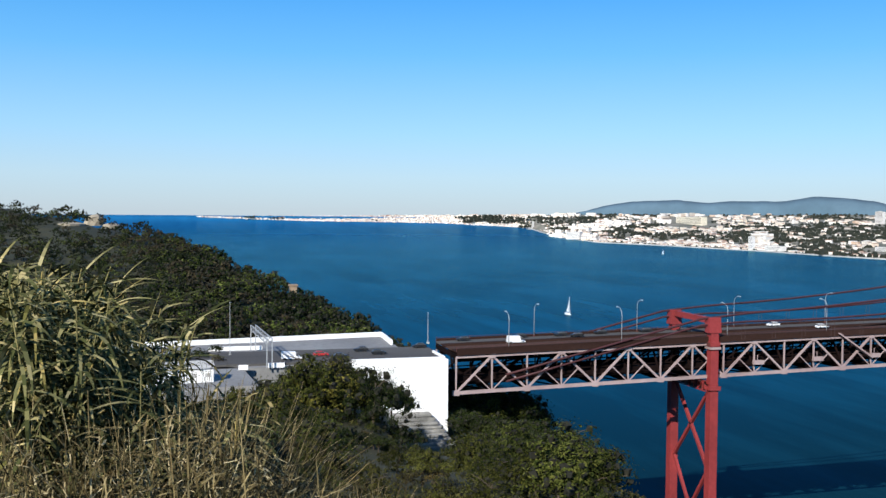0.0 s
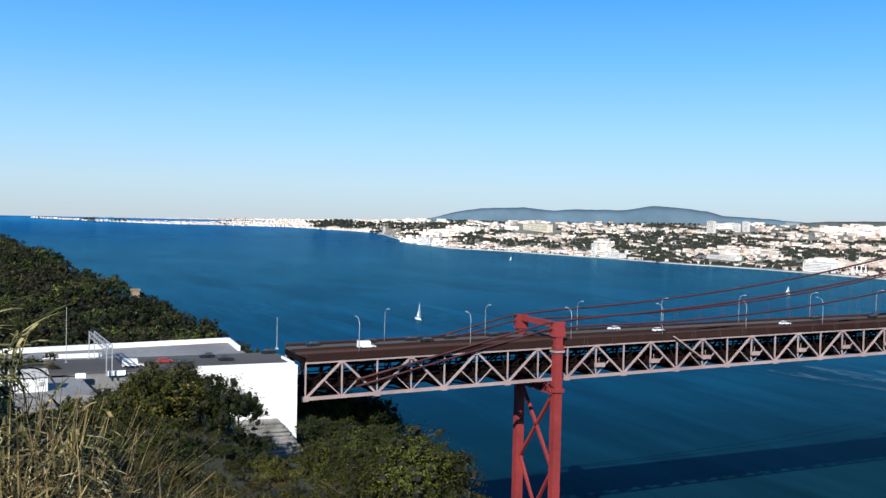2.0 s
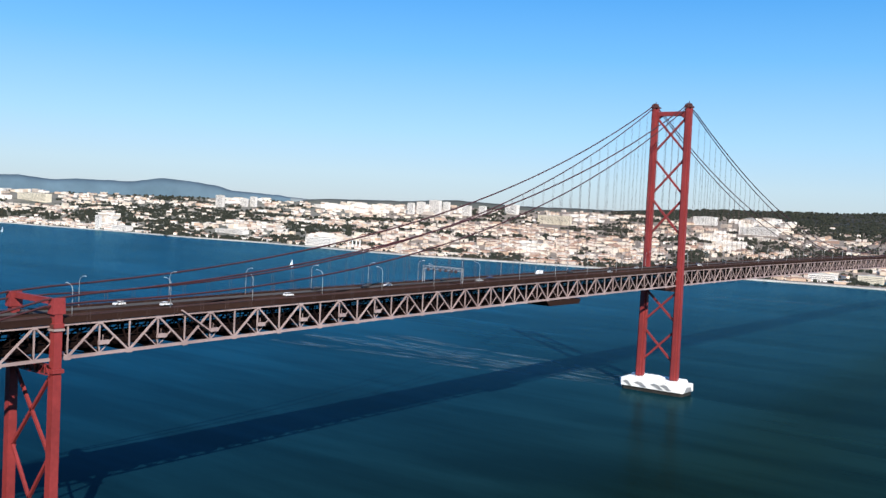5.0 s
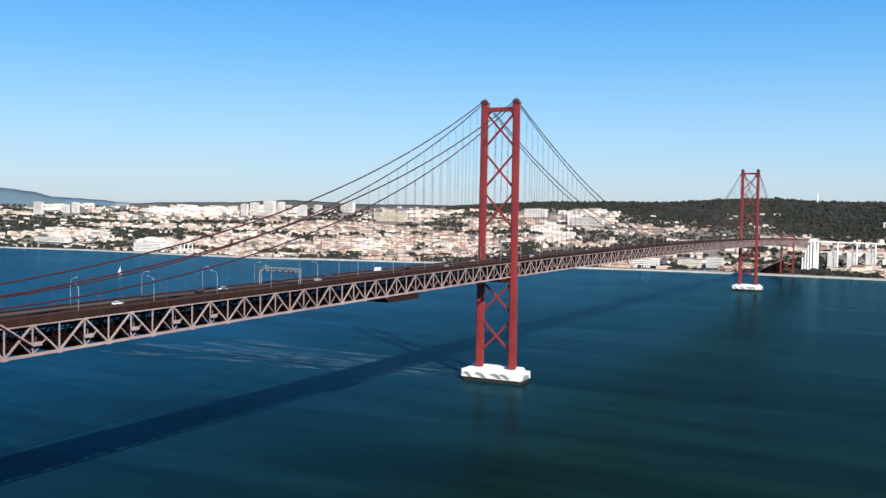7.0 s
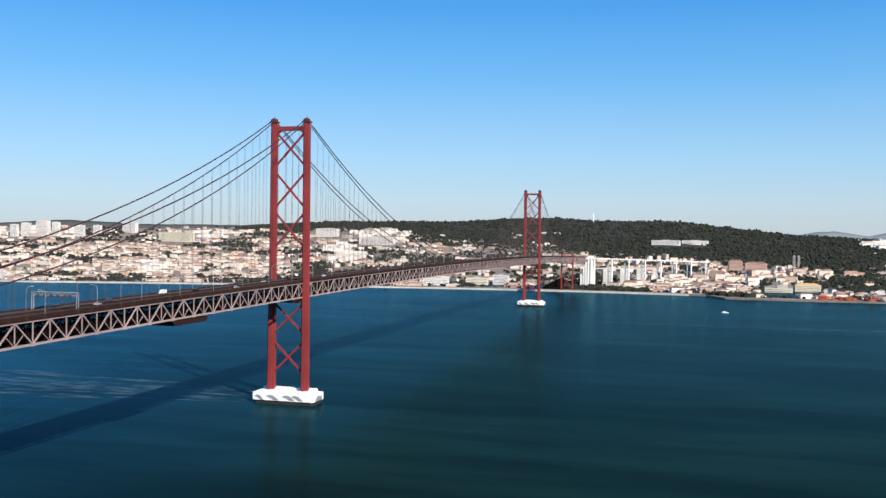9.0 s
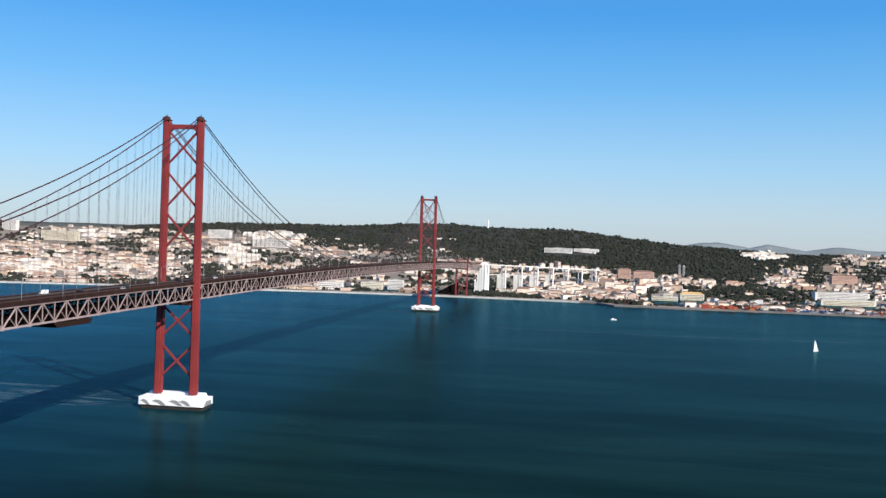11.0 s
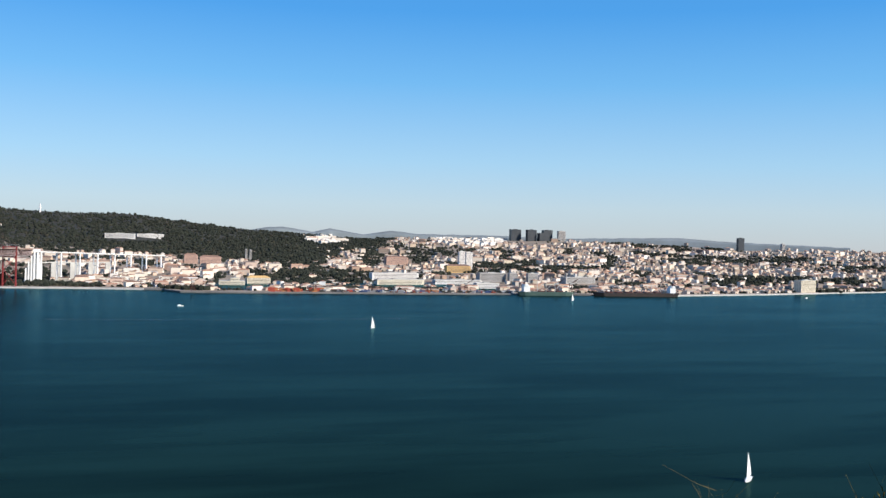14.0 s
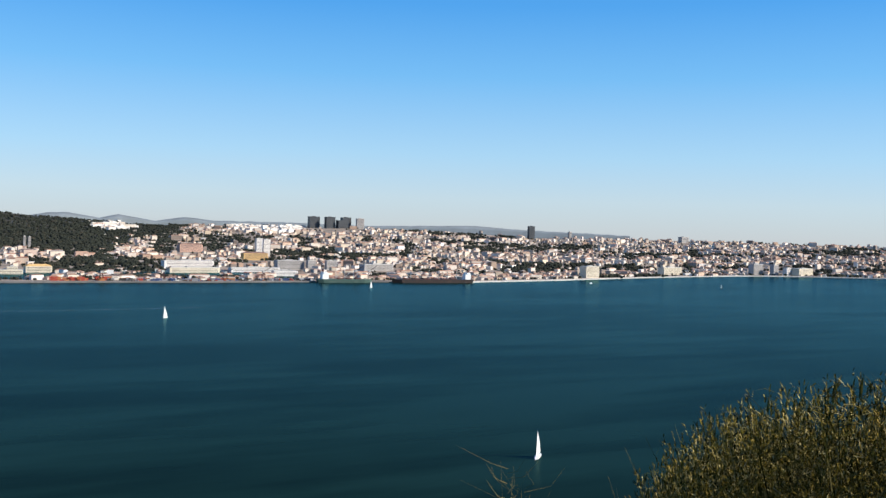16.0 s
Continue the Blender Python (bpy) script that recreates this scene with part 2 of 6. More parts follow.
# shore's and skyline's angles against the horizon, by bearing
SHORE = [(100, -0.37), (90, -0.42), (83, -0.6), (75, -0.67), (71.9, -0.8), (69.2, -0.95), (68.1, -1.42), (65.5, -1.74), (62, -1.86),
         (56.4, -2.1), (52, -2.32), (47.5, -2.47), (43, -2.68), (38.4, -2.86), (34.5, -2.92), (29, -3.0), (21, -3.13), (15, -3.17), (9, -3.21),
         (3.5, -3.25), (-0.8, -3.29), (-1.4, -3.41), (-5, -3.42), (-10, -3.36), (-15, -3.31), (-21, -3.17), (-28, -3.02), (-30.5, -2.95),
         (-35.5, -2.68), (-41, -2.31), (-46, -2.03), (-49, -1.94), (-54, -1.85), (-75, -1.7)]
SKYLINE = [(100, -0.40), (89, -0.40), (86, -0.34), (81, -0.29), (74, -0.2), (66, -0.1), (60, -0.1), (52, 0.02), (46, 0.04), (43, 0.06), (38, 0.2), (32, 0.2),
           (28, 0.28), (25, 0.5), (22, 0.72), (19, 0.8), (14, 0.85), (11, 1.1), (8.5, 1.15), (5, 1.0), (1.5, 1.03), (-0.5, 0.8), (-3, 0.55), (-5, 0.33),
           (-9, 0.12), (-11, -0.05), (-16, 0.05), (-24, 0.1), (-29, 0.05), (-34, -0.2), (-41, -0.1), (-54, -0.15), (-75, -0.2)]


def table(rows, a):
    return float(np.interp(-a, [-r[0] for r in rows], [r[1] for r in rows]))


def shore_d(a):
    return float(np.interp(table(SHORE, a), DROP, DRAWN))


def crest_d(a):
    return max(shore_d(a) + 60, float(np.interp(a, [58, 72, 80], [4750, 4830, 4890])))


def land_z(a, s):
    """Height of the far bank at bearing a, s from 0 on the quay to 1 on the skyline."""
    ds, dr = shore_d(a), crest_d(a)
    d = ds + (dr - ds) * s
    e0, e1 = math.tan(radians(table(SHORE, a))), math.tan(radians(table(SKYLINE, a)))
    e = e0 + (e1 - e0) * s ** 0.85
    flat = min(water_z(d), H + d * e0 + 4.0) + 3.0
    rise = H + d * e
    w = min(1.0, max(0.0, (s - 0.02) / 0.25))
    return flat * (1 - w) + max(flat, rise) * w


def wood_from(a):
    """How far up the bank the wooded hill begins."""
    return float(np.interp(a, [-14, -8, 5, 9, 13, 20, 27, 30], [1.0, 0.42, 0.43, 0.53, 0.60, 0.84, 0.93, 1.1]))


def bank(a, s):
    ds, dr = shore_d(a), crest_d(a)
    return at(a, ds + (dr - ds) * s, land_z(a, s))


g = Geo()
arr = np.arange(89.5, -76, -1.0)
ss = [0, 0.004, 0.02, 0.05, 0.1, 0.16, 0.23, 0.3, 0.4, 0.5, 0.6, 0.7, 0.8, 0.9, 1.0]
cols = []
for a in arr:
    low = bank(a, 0)
    cols.append([low - Z * 8] + [bank(a, s) for s in ss] + [bank(a, 1.0) - Z * 60])
w = len(cols[0])
for c in cols:
    g.v.extend(tuple(p) for p in c)
for i in range(len(cols) - 1):
    for j in range(w - 1):
        p = i * w + j
        g.f.append((p, p + w, p + w + 1, p + 1))
        wood = ss[max(0, j - 1)] > wood_from(arr[i])
        g.m.append((1 if arr[i] > 1 or arr[i] < -30 else 3) if j < 2 else (2 if wood else 1 if arr[i] > 71 else 4 if arr[i] > 43 else 0))
far = g.mesh("far_bank", [M_CITYGROUND, M_QUAY, M_WOODHILL, M_DOCK, M_PARKGROUND])
thing("ground", "built-up far river bank rising from a pale quay", "ground", kind="structure", data=far)

# mountains on the horizon; the blue and the pale ones carry painted haze
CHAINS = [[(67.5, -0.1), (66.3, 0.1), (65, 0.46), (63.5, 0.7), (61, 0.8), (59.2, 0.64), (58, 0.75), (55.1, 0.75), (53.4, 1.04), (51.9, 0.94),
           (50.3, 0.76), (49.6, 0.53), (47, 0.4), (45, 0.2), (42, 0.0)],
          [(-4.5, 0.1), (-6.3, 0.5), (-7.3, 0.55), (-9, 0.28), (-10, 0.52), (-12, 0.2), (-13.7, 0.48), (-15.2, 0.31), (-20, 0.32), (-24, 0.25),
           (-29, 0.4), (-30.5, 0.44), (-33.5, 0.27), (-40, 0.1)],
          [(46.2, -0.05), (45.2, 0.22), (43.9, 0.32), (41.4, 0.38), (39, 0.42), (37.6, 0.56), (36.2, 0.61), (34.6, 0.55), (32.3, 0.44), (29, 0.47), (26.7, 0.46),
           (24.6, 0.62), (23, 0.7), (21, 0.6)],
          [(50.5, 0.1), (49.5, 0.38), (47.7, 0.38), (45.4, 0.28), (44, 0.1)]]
for chain, stuff in zip(CHAINS, (M_HAZE, M_PALE_HAZE, M_RIDGE, M_PALE_HAZE)):
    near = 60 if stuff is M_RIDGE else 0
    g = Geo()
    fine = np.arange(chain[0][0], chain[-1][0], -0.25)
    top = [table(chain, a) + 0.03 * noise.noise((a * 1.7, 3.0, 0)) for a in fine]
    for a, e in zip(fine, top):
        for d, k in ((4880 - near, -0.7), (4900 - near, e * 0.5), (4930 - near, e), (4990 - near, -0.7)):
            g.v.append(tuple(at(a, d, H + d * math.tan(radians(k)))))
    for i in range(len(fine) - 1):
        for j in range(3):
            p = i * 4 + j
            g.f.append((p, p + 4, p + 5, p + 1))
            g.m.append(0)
    thing("backdrop_hills", "dark wooded ridge behind the city" if near else "pale blue-grey mountain ridge on the horizon, haze painted into its colour", "mountain", kind="structure", data=g.mesh("backdrop_hills", stuff, True))

# ---- bridge ----
SIDE = 11.0          # half the distance between the trusses
LEG = 12.2           # half the distance between the tower legs
BAY = 21.9           # from lower node to lower node
SOUTH, NORTH = -548.0, 1740.0
PIER_S, PIER_N = -462.0, 1475.0


def low_z(y):
    """Height of the lower chord."""
    return 76.5 - 9.84e-6 * (y - 450) ** 2 - 0.8 * min(1.0, max(0.0, (-y - 300) / 250))


def top_z(y):
    return 86.15 - 9.84e-6 * (y - 450) ** 2


bridge = thing("suspension_bridge", "red steel suspension bridge with a truss deck across a wide river", "bridge")


def tower(y, parent):
    """A main tower: two stepped legs, crossed braces and a portal."""
    t = new("tower")
    t.parent = parent
    top, foot = 196.3, 9.5
    for s in (-1, 1):
        g = Geo()
        rings = []
        for z, a, b in ((foot, 6.8, 5.3), (top_z(y) - 14, 6.0, 4.8), (top_z(y) + 2, 5.5, 4.4), (130, 5.4, 4.6), (top, 5.0, 4.5)):
            x = s * (LEG + 0.6 * (top - z) / top)
            q, p, n = b / 2, a / 2, 0.22
            # a plan with notched corners
            rings.append([(x - q + n * b, y - p, z), (x + q - n * b, y - p, z), (x + q - n * b, y - p + n * a, z), (x + q, y - p + n * a, z),
                          (x + q, y + p - n * a, z), (x + q - n * b, y + p - n * a, z), (x + q - n * b, y + p, z), (x - q + n * b, y + p, z),
                          (x - q + n * b, y + p - n * a, z), (x - q, y + p - n * a, z), (x - q, y - p + n * a, z), (x - q + n * b, y - p + n * a, z)])
        g.loft(rings)
        part("leg", g, M_RED, t)
        g = Geo()
        g.box((s * LEG, y, top), 5.2, 6.2, 0.9)
        g.box((s * LEG, y, top + 0.9), 3.4, 5.0, 2.0, taper=0.7)
        g.tube([(s * LEG, y - 2.2, top + 2.0), (s * LEG, y + 2.2, top + 2.0)], 1.2, 8)
        g.tube([(s * LEG, y, top + 2.8), (s * LEG, y, top + 4.4)], 0.25, 6)
        for k in (-1, 1):
            g.box((s * LEG + k * 1.7, y - 1.8, top + 0.9), 0.8, 1.2, 1.5)
        part("saddle", g, M_RUST, t, "dark saddle housing on the leg top")
    g = Geo()
    g.beam((-LEG, y, 192.2), (LEG, y, 192.2), 3.4, 2.9)
    for s in (-1, 1):
        g.prism([(s * (LEG - 2.2), y - 1.5, 190.8), (s * (LEG - 5), y - 1.5, 190.8), (s * (LEG - 2.2), y - 1.5, 188.2)], [(s * (LEG - 2.2), y + 1.5, 190.8), (s * (LEG - 5), y + 1.5, 190.8), (s * (LEG - 2.2), y + 1.5, 188.2)])
    part("portal_beam", g, M_RED, t)
    g = Geo()
    zd = top_z(y)
    g.beam((-LEG, y, low_z(y) - 2.5), (LEG, y, low_z(y) - 2.5), 3.5, 3.5)
    part("deck_beam", g, M_RUST, t)
    for z0, z1 in ((108.5, 134), (136.5, 162), (165.5, 190.5), (20.5, 43.5), (48.5, low_z(y) - 4)):
        for s in (-1, 1):
            g = Geo()
            g.beam((-s * (LEG - 1.5), y, z0 + 1), (s * (LEG - 1.5), y, z1 - 1), 1.25, 1.3, up=Vector((0, 1, 0)))
            part("brace", g, M_RED, t)
        g = Geo()
        g.box((0, y, (z0 + z1) / 2 - 1.1), 2.2, 1.6, 2.2)
        part("gusset", g, M_RED, t)
    return t


tower(0.0, bridge)
tower(1013.0, bridge)


def pier_tower(y, parent):
    """The lower braced pier that ends a side span; the cables bend over it."""
    t = new("side_pier")
    t.parent = parent
    top = 86.5 if y < 0 else low_z(y) + 18
    for s in (-1, 1):
        g = Geo()
        x = s * LEG
        zl = low_z(y)
        g.box((x, y, -3), 2.9, 2.8, zl - 4 + 3, taper=0.95)
        g.box((x, y, zl - 4), 3.9, 3.8, 1.2)
        g.box((x, y, zl - 2.8), 2.6, 2.6, top - zl - 2.0)
        g.box((x, y, top - 9), 3.3, 3.3, 1.4)
        g.box((x, y, top - 4.8), 3.0, 4.2, 4.8, taper=0.9)
        part("leg", g, M_RED, t)
    g = Geo()
    g.beam((-LEG, y, top - 1.2), (LEG, y, top - 1.2), 1.4, 1.8)
    part("portal_beam", g, M_RED, t)
    g = Geo()
    g.beam((-LEG, y, low_z(y) - 3.4), (LEG, y, low_z(y) - 3.4), 2.6, 2.2)
    part("deck_beam", g, M_RUST, t)
    for k in range(9):
        x = -LEG + 1.5 + k * 2.65
        g = Geo()
        g.beam((x, y - 2.4, low_z(y) - 1.2), (x, y - 2.4, low_z(y) - 4.4), 0.22, 0.22)
        g.beam((x, y - 2.4, low_z(y) - 1.2 - 3.2 * (k % 2)), (x + 2.65, y - 2.4, low_z(y) - 4.4 + 3.2 * (k % 2)), 0.18, 0.18)
        part("lattice_bar", g, M_RED, t)
    for z in (-1.2, -4.4):
        g = Geo()
        g.beam((-LEG, y - 2.4, low_z(y) + z), (LEG, y - 2.4, low_z(y) + z), 0.3, 0.3)
        part("lattice_rail", g, M_RED, t)
    for s in (-1, 1):
        g = Geo()
        g.box((s * LEG, y, top - 9.9), 3.7, 3.7, 0.7)
        part("collar", g, M_PINK, t, "pale collar round the leg")
        for k in range(4):
            g = Geo()
            g.box((s * LEG - 1.05 + 0.7 * k, y - 1.72, top - 8.9), 0.3, 0.25, 1.1)
            part("stiffener", g, M_RUST, t)
    for z0, z1 in ((38, low_z(y) - 4.5), (8, 38)):
        for s in (-1, 1):
            g = Geo()
            g.beam((-s * (LEG - 1.5), y, z0), (s * (LEG - 1.5), y, z1), 0.85, 0.95, up=Vector((0, 1, 0)))
            part("brace", g, M_RED, t)
    return t


pier_tower(PIER_S, bridge)
pier_tower(PIER_N, bridge)


# main cables: two above each truss
def cable_z(y, lift):
    up = lift > 0
    z0, sag = (87.0, 24.0) if up else (85.0, 30.0)
    if y < PIER_S:
        return z0 + (y - PIER_S) * 0.235
    if y <= 0:
        u = (y - PIER_S) / -PIER_S
        return z0 * (1 - u) + (199.2 if up else 197.8) * u - 4 * sag * u * (1 - u)
    if y <= 1013:
        u = y / 1013
        return (198.9 if up else 197.5) - 4 * (110.2 - lift) * u * (1 - u)
    u = (y - 1013) / (PIER_N - 1013)
    if u <= 1:
        return (199.2 if up else 197.8) * (1 - u) + z0 * u - 4 * sag * u * (1 - u)
    return max(60, z0 - (y - PIER_N) * 0.235)


for s in (-1, 1):
    for lift in (0.0, 5.5):
        g = Geo()
        ys = [-530 + i * 16.0 for i in range(133)]
        g.tube([(s * LEG, y, cable_z(y, lift)) for y in ys if y < 1580], 0.35 if lift else 0.32, 6)
        part("main_cable", g, M_CABLE, bridge, smooth=True)
hangers = Geo()
for s in (-1, 1):
    for i in range(0, 178):
        y = PIER_S + BAY * 0.5 * i
        if y > PIER_N or abs(y) < 12 or abs(y - 1013) < 12:
            continue
        z1 = cable_z(y, 0.0)
        if z1 - top_z(y) > 4:
            for dy in (-0.6, 0.6):
                hangers.tube([(s * (LEG - 0.2), y + dy, top_z(y)), (s * (LEG - 0.2), y + dy, z1)], 0.06, 3)
part("hanger_rope", hangers, M_ROPE, bridge, "thin dark steel hanger ropes")["kind"] = "stuff"

# trusses: chords in long runs; web members one by one where they pass near
ys = [SOUTH + 3.0]
while ys[-1] < NORTH:
    ys.append(ys[-1] + BAY / 2)
for s in (-1, 1):
    for name, fz, h in (("upper_chord", top_z, 0.62), ("lower_chord", low_z, 0.95)):
        for i in range(0, len(ys) - 1, 24):
            g = Geo()
            g.rail([(s * SIDE, y, fz(y)) for y in ys[i:i + 25]], 0.9, h)
            part(name, g, M_PINK, bridge)
rest = Geo()
dark = Geo()
for s in (-1, 1):
    for i, y in enumerate(ys[:-1]):
        y1 = ys[i + 1]
        low = (i % 2 == 0)
        near = s > 0 and i < 74
        a = (s * SIDE, y, low_z(y) if low else top_z(y))
        b2 = (s * SIDE, y1, top_z(y1) if low else low_z(y1))
        g = Geo() if near else rest
        g.beam(a, b2, 0.5, 0.64)
        if near:
            part("diagonal", g, M_PINK, bridge)
        g = Geo() if near else rest
        g.beam((s * SIDE, y, low_z(y)), (s * SIDE, y, top_z(y)), 0.42, 0.46, up=Vector((1, 0, 0)))
        if not low:
            # short struts from the post's foot to the middle of both diagonals
            for k in (-1, 1):
                ym = y + k * BAY / 4
                g.beam((s * SIDE, y, low_z(y)), (s * SIDE, ym, (low_z(ym) + top_z(ym)) / 2), 0.28, 0.3)
        if near:
            part("post", g, M_PINK, bridge)
        g = Geo() if near else rest
        z = low_z(y) if low else top_z(y)
        g.box((s * SIDE, y, z - 0.75), 0.98, 2.0, 1.5)
        if near:
            part("gusset", g, M_PINK, bridge)
for i, y in enumerate(ys[:-1]):
    zl, zt = low_z(y), top_z(y)
    dark.beam((-SIDE, y, zl + 0.5), (SIDE, y, zl + 0.5), 0.7, 1.6)
    dark.beam((-SIDE, y, zt + 0.2), (SIDE, y, zt + 0.2), 0.6, 1.4)
    dark.beam((-SIDE, y, zl + 1), (-SIDE + 6, y, zt), 0.4, 0.5, up=Vector((0, 1, 0)))
    dark.beam((SIDE, y, zl + 1), (SIDE - 6, y, zt), 0.4, 0.5, up=Vector((0, 1, 0)))
    y1 = ys[i + 1]
    if i % 2 == 0:
        dark.beam((-SIDE, y, zl), (SIDE, y1, low_z(y1)), 0.4, 0.4)
part("web_member", rest, M_PINK, bridge)["kind"] = "stuff"
part("cross_beam", dark, M_UNDER, bridge, "floor beams and sway bracing, near-black with painted-in shade")["kind"] = "stuff"
g = Geo()
for y0, y1 in zip(ys, ys[1:]):
    for x in (-6.3, -4.8, -2.2, -0.7, 0.7, 2.2, 4.8, 6.3):
        g.beam((x, y0, low_z(y0) + 2.0), (x, y1, low_z(y1) + 2.0), 0.5, 1.2)
    g.beam((0, y0, low_z(y0) + 2.75), (0, y1, low_z(y1) + 2.75), 19.0, 0.3)
    for x in (-7.6, 7.6):
        g.beam((x, y0, low_z(y0) + 3.4), (x, y1, low_z(y1) + 3.4), 0.15, 1.0)
        g.beam((x, y0, low_z(y0) + 4.6), (x, y1, low_z(y1) + 4.6), 0.2, 0.35)
        g.beam((x, (y0 + y1) / 2, low_z(y0) + 3), (x, (y0 + y1) / 2, top_z(y0)), 0.35, 0.35, up=Vector((1, 0, 0)))
        g.beam((x, y0, low_z(y0) + 3), (x, y1, top_z(y1) - 1), 0.3, 0.4)
        g.beam((x, y0, top_z(y0) - 1.2), (x, y1, top_z(y1) - 1.2), 0.4, 1.5)
    for x in (-8.2, 8.2):
        g.beam((x, y0, low_z(y0) + 2.2), (x, y1, low_z(y1) + 2.2), 1.6, 0.3)
part("railway_deck", g, M_UNDER, bridge, "rail stringers on the lower deck with shade put into their colour")
g = Geo()
g.rail([(-8.8, y, top_z(y) + 1.5) for y in ys], 5.6, 0.5)
part("roadway", g, M_ROAD, bridge, "grey asphalt carriageway")
for x0, x1 in ((-6.0, 0.2), (0.2, 5.8), (5.8, 11.6)):
    g = Geo()
    g.rail([((x0 + x1) / 2, y, top_z(y) + 1.5) for y in ys], x1 - x0 - 0.06, 0.44)
    part("grating_lane", g, M_LANE if x0 == 0.2 else M_GRATE, bridge, "dark steel grating carriageway")
for s in (-1, 1):
    g = Geo()
    g.rail([(s * 11.75, y, top_z(y) + 1.55) for y in ys], 0.3, 2.0)
    part("edge_girder", g, M_GRATE, bridge)
    g = Geo()
    for y0, y1 in zip(ys, ys[1:]):
        for h in (2.4, 2.9):
            g.beam((s * 11.6, y0, top_z(y0) + h), (s * 11.6, y1, top_z(y1) + h), 0.08, 0.08)
        g.beam((s * 11.6, y0, top_z(y0) + 1.7), (s * 11.6, y0, top_z(y0) + 3.05), 0.16, 0.16)
    part("railing", g, M_RUST, bridge)
g = Geo()
g.rail([(0.0, y, top_z(y) + 2.0) for y in ys], 0.25, 0.55)
part("lane_barrier", g, M_GRATE, bridge, "low dark barrier between the lanes")

# ---- south bank ----
NEAR = [(0, 116.9), (5, 116.6), (12, 113.8), (30, 107.5), (60, 98.5), (100, 88), (150, 78), (200, 69.5), (250, 62)]
STEEP = [(130, 0.1), (112, 0.5), (100, 1.0), (70, 1.0), (62, 1.18), (55, 1.9), (40, 3.0), (-20, 3.2), (-36, 2.2), (-50, 1.3), (-65, 1.0), (-90, 0.1)]
CREST_D = [(130, 900), (99, 880), (94.5, 790), (91.5, 690), (89.5, 610), (86.5, 520), (82, 440), (79.4, 400), (77, 370), (74, 340), (70, 300), (66, 268), (62, 255), (0, 252)]
CREST_Z = [(130, 117), (99, 118), (96.5, 116), (94.5, 110), (93, 104), (91.5, 102), (89.5, 92), (86.5, 83), (82, 70), (79.4, 66), (77, 60), (74, 54), (70, 46), (66, 38), (62, 20), (0, 0)]


def south_z(a, d):
    """Height of the near bank at bearing a and distance d from the viewpoint."""
    if a < -90:
        a = 130
    base = 116.9 - (116.9 - float(np.interp(min(d, 250), [r[0] for r in NEAR], [r[1] for r in NEAR]))) * table(STEEP, a)
    if d > 250:
        b250, dc, zc = base, table(CREST_D, a), table(CREST_Z, a)
        if a < 77:
            zc = min(zc, b250 - 4)
        mid = max(b250, 69.0) if a > 79 else b250
        base = float(np.interp(d, [250, 330 if dc > 360 else (250 + dc) / 2, dc, dc + 170], [b250, mid if dc > 360 else (b250 + zc) / 2, zc, -8]))
    # the cutting in front of the abutment
    base -= 8.0 * min(1, max(0, (77.9 - a) / 1.2)) * min(1, max(0, (d - 175) / 70)) * (1 if a > 55 else 0)
    # a planted bank beside the approach road
    base += 5.5 * min(1, max(0, (a - 76.5) / 3)) * min(1, max(0, (d - 150) / 55)) * min(1, max(0, (275 - d) / 25))
    p = at(a, d)
    bumpy = 0.05 * min(d, 40) * noise.noise((p.x * 0.03, p.y * 0.03, 0)) + 0.02 * min(d, 30) * noise.noise((p.x * 0.2, p.y * 0.2, 5))
    return max(base + bumpy, -8)


def polar(p):
    dx, dy = p[0] - EYE.x, p[1] - EYE.y
    return math.degrees(math.atan2(-dx, dy)), math.hypot(dx, dy)


def ground_z(x, y):
    return south_z(*polar((x, y)))


g = Geo()
arr2 = np.arange(-180, 180, 1.5)
rr = [1.5, 4, 7, 10, 14, 19, 25, 33, 42, 55, 70, 88, 108, 130, 155, 180, 210, 245, 262, 280, 300, 320, 345, 370, 400, 440, 490, 540, 600, 660, 730, 800, 880, 960, 1050]
g.v.append((EYE.x, EYE.y, 116.9))
for d in rr:
    for a in arr2:
        g.v.append(tuple(at(a, d, south_z(a, d))))
k = len(arr2)
for j in range(k):
    g.f.append((0, 1 + j, 1 + (j + 1) % k))
for r in range(len(rr) - 1):
    for j in range(k):
        p, q = 1 + r * k + j, 1 + r * k + (j + 1) % k
        g.f.append((p, p + k, q + k, q))
g.m = [0] * len(g.f)
thing("ground", "dry scrubby hillside falling to the river", "ground", kind="structure", data=g.mesh("south_bank", M_EARTH, True))

# ---- south approach ----
road = 77.0
abut = thing("bridge_abutment", "white concrete abutment at the end of the bridge", "abutment")
g = Geo()
g.prism([(-13, -549, 40), (14, -549, 40), (14, -576, 40), (-13, -576, 40)], [(-13, -549, 76.2), (14, -549, 76.2), (14, -576, 76.2), (-13, -576, 76.2)])
part("block", g, M_WHITE, abut)
g = Geo()
g.prism([(-13, -576, 40), (13.9, -576, 40), (13.9, -640, 40), (-13, -640, 40)], [(-13, -576, 75.9), (13.9, -576, 75.9), (13.9, -640, 75.9), (-13, -640, 75.9)])
part("retaining_wall", g, M_PAVE, abut, "weathered grey retaining wall")
g = Geo()
g.box((13.75, -563, 76.2), 0.6, 26, 1.0)
g.box((7.2, -549.3, 76.2), 12.4, 0.6, 1.0)
part("parapet", g, M_WHITE, abut)
g = Geo()
g.prism([(12.2, -549.0, 55.5), (14.6, -548.4, 55.5), (14.6, -550.0, 55.5), (12.2, -550.0, 55.5)], [(12.2, -549.0, 76.6), (14.6, -548.4, 76.6), (14.6, -550.0, 76.6), (12.2, -550.0, 76.6)])
part("corner_pillar", g, M_WHITE, abut)
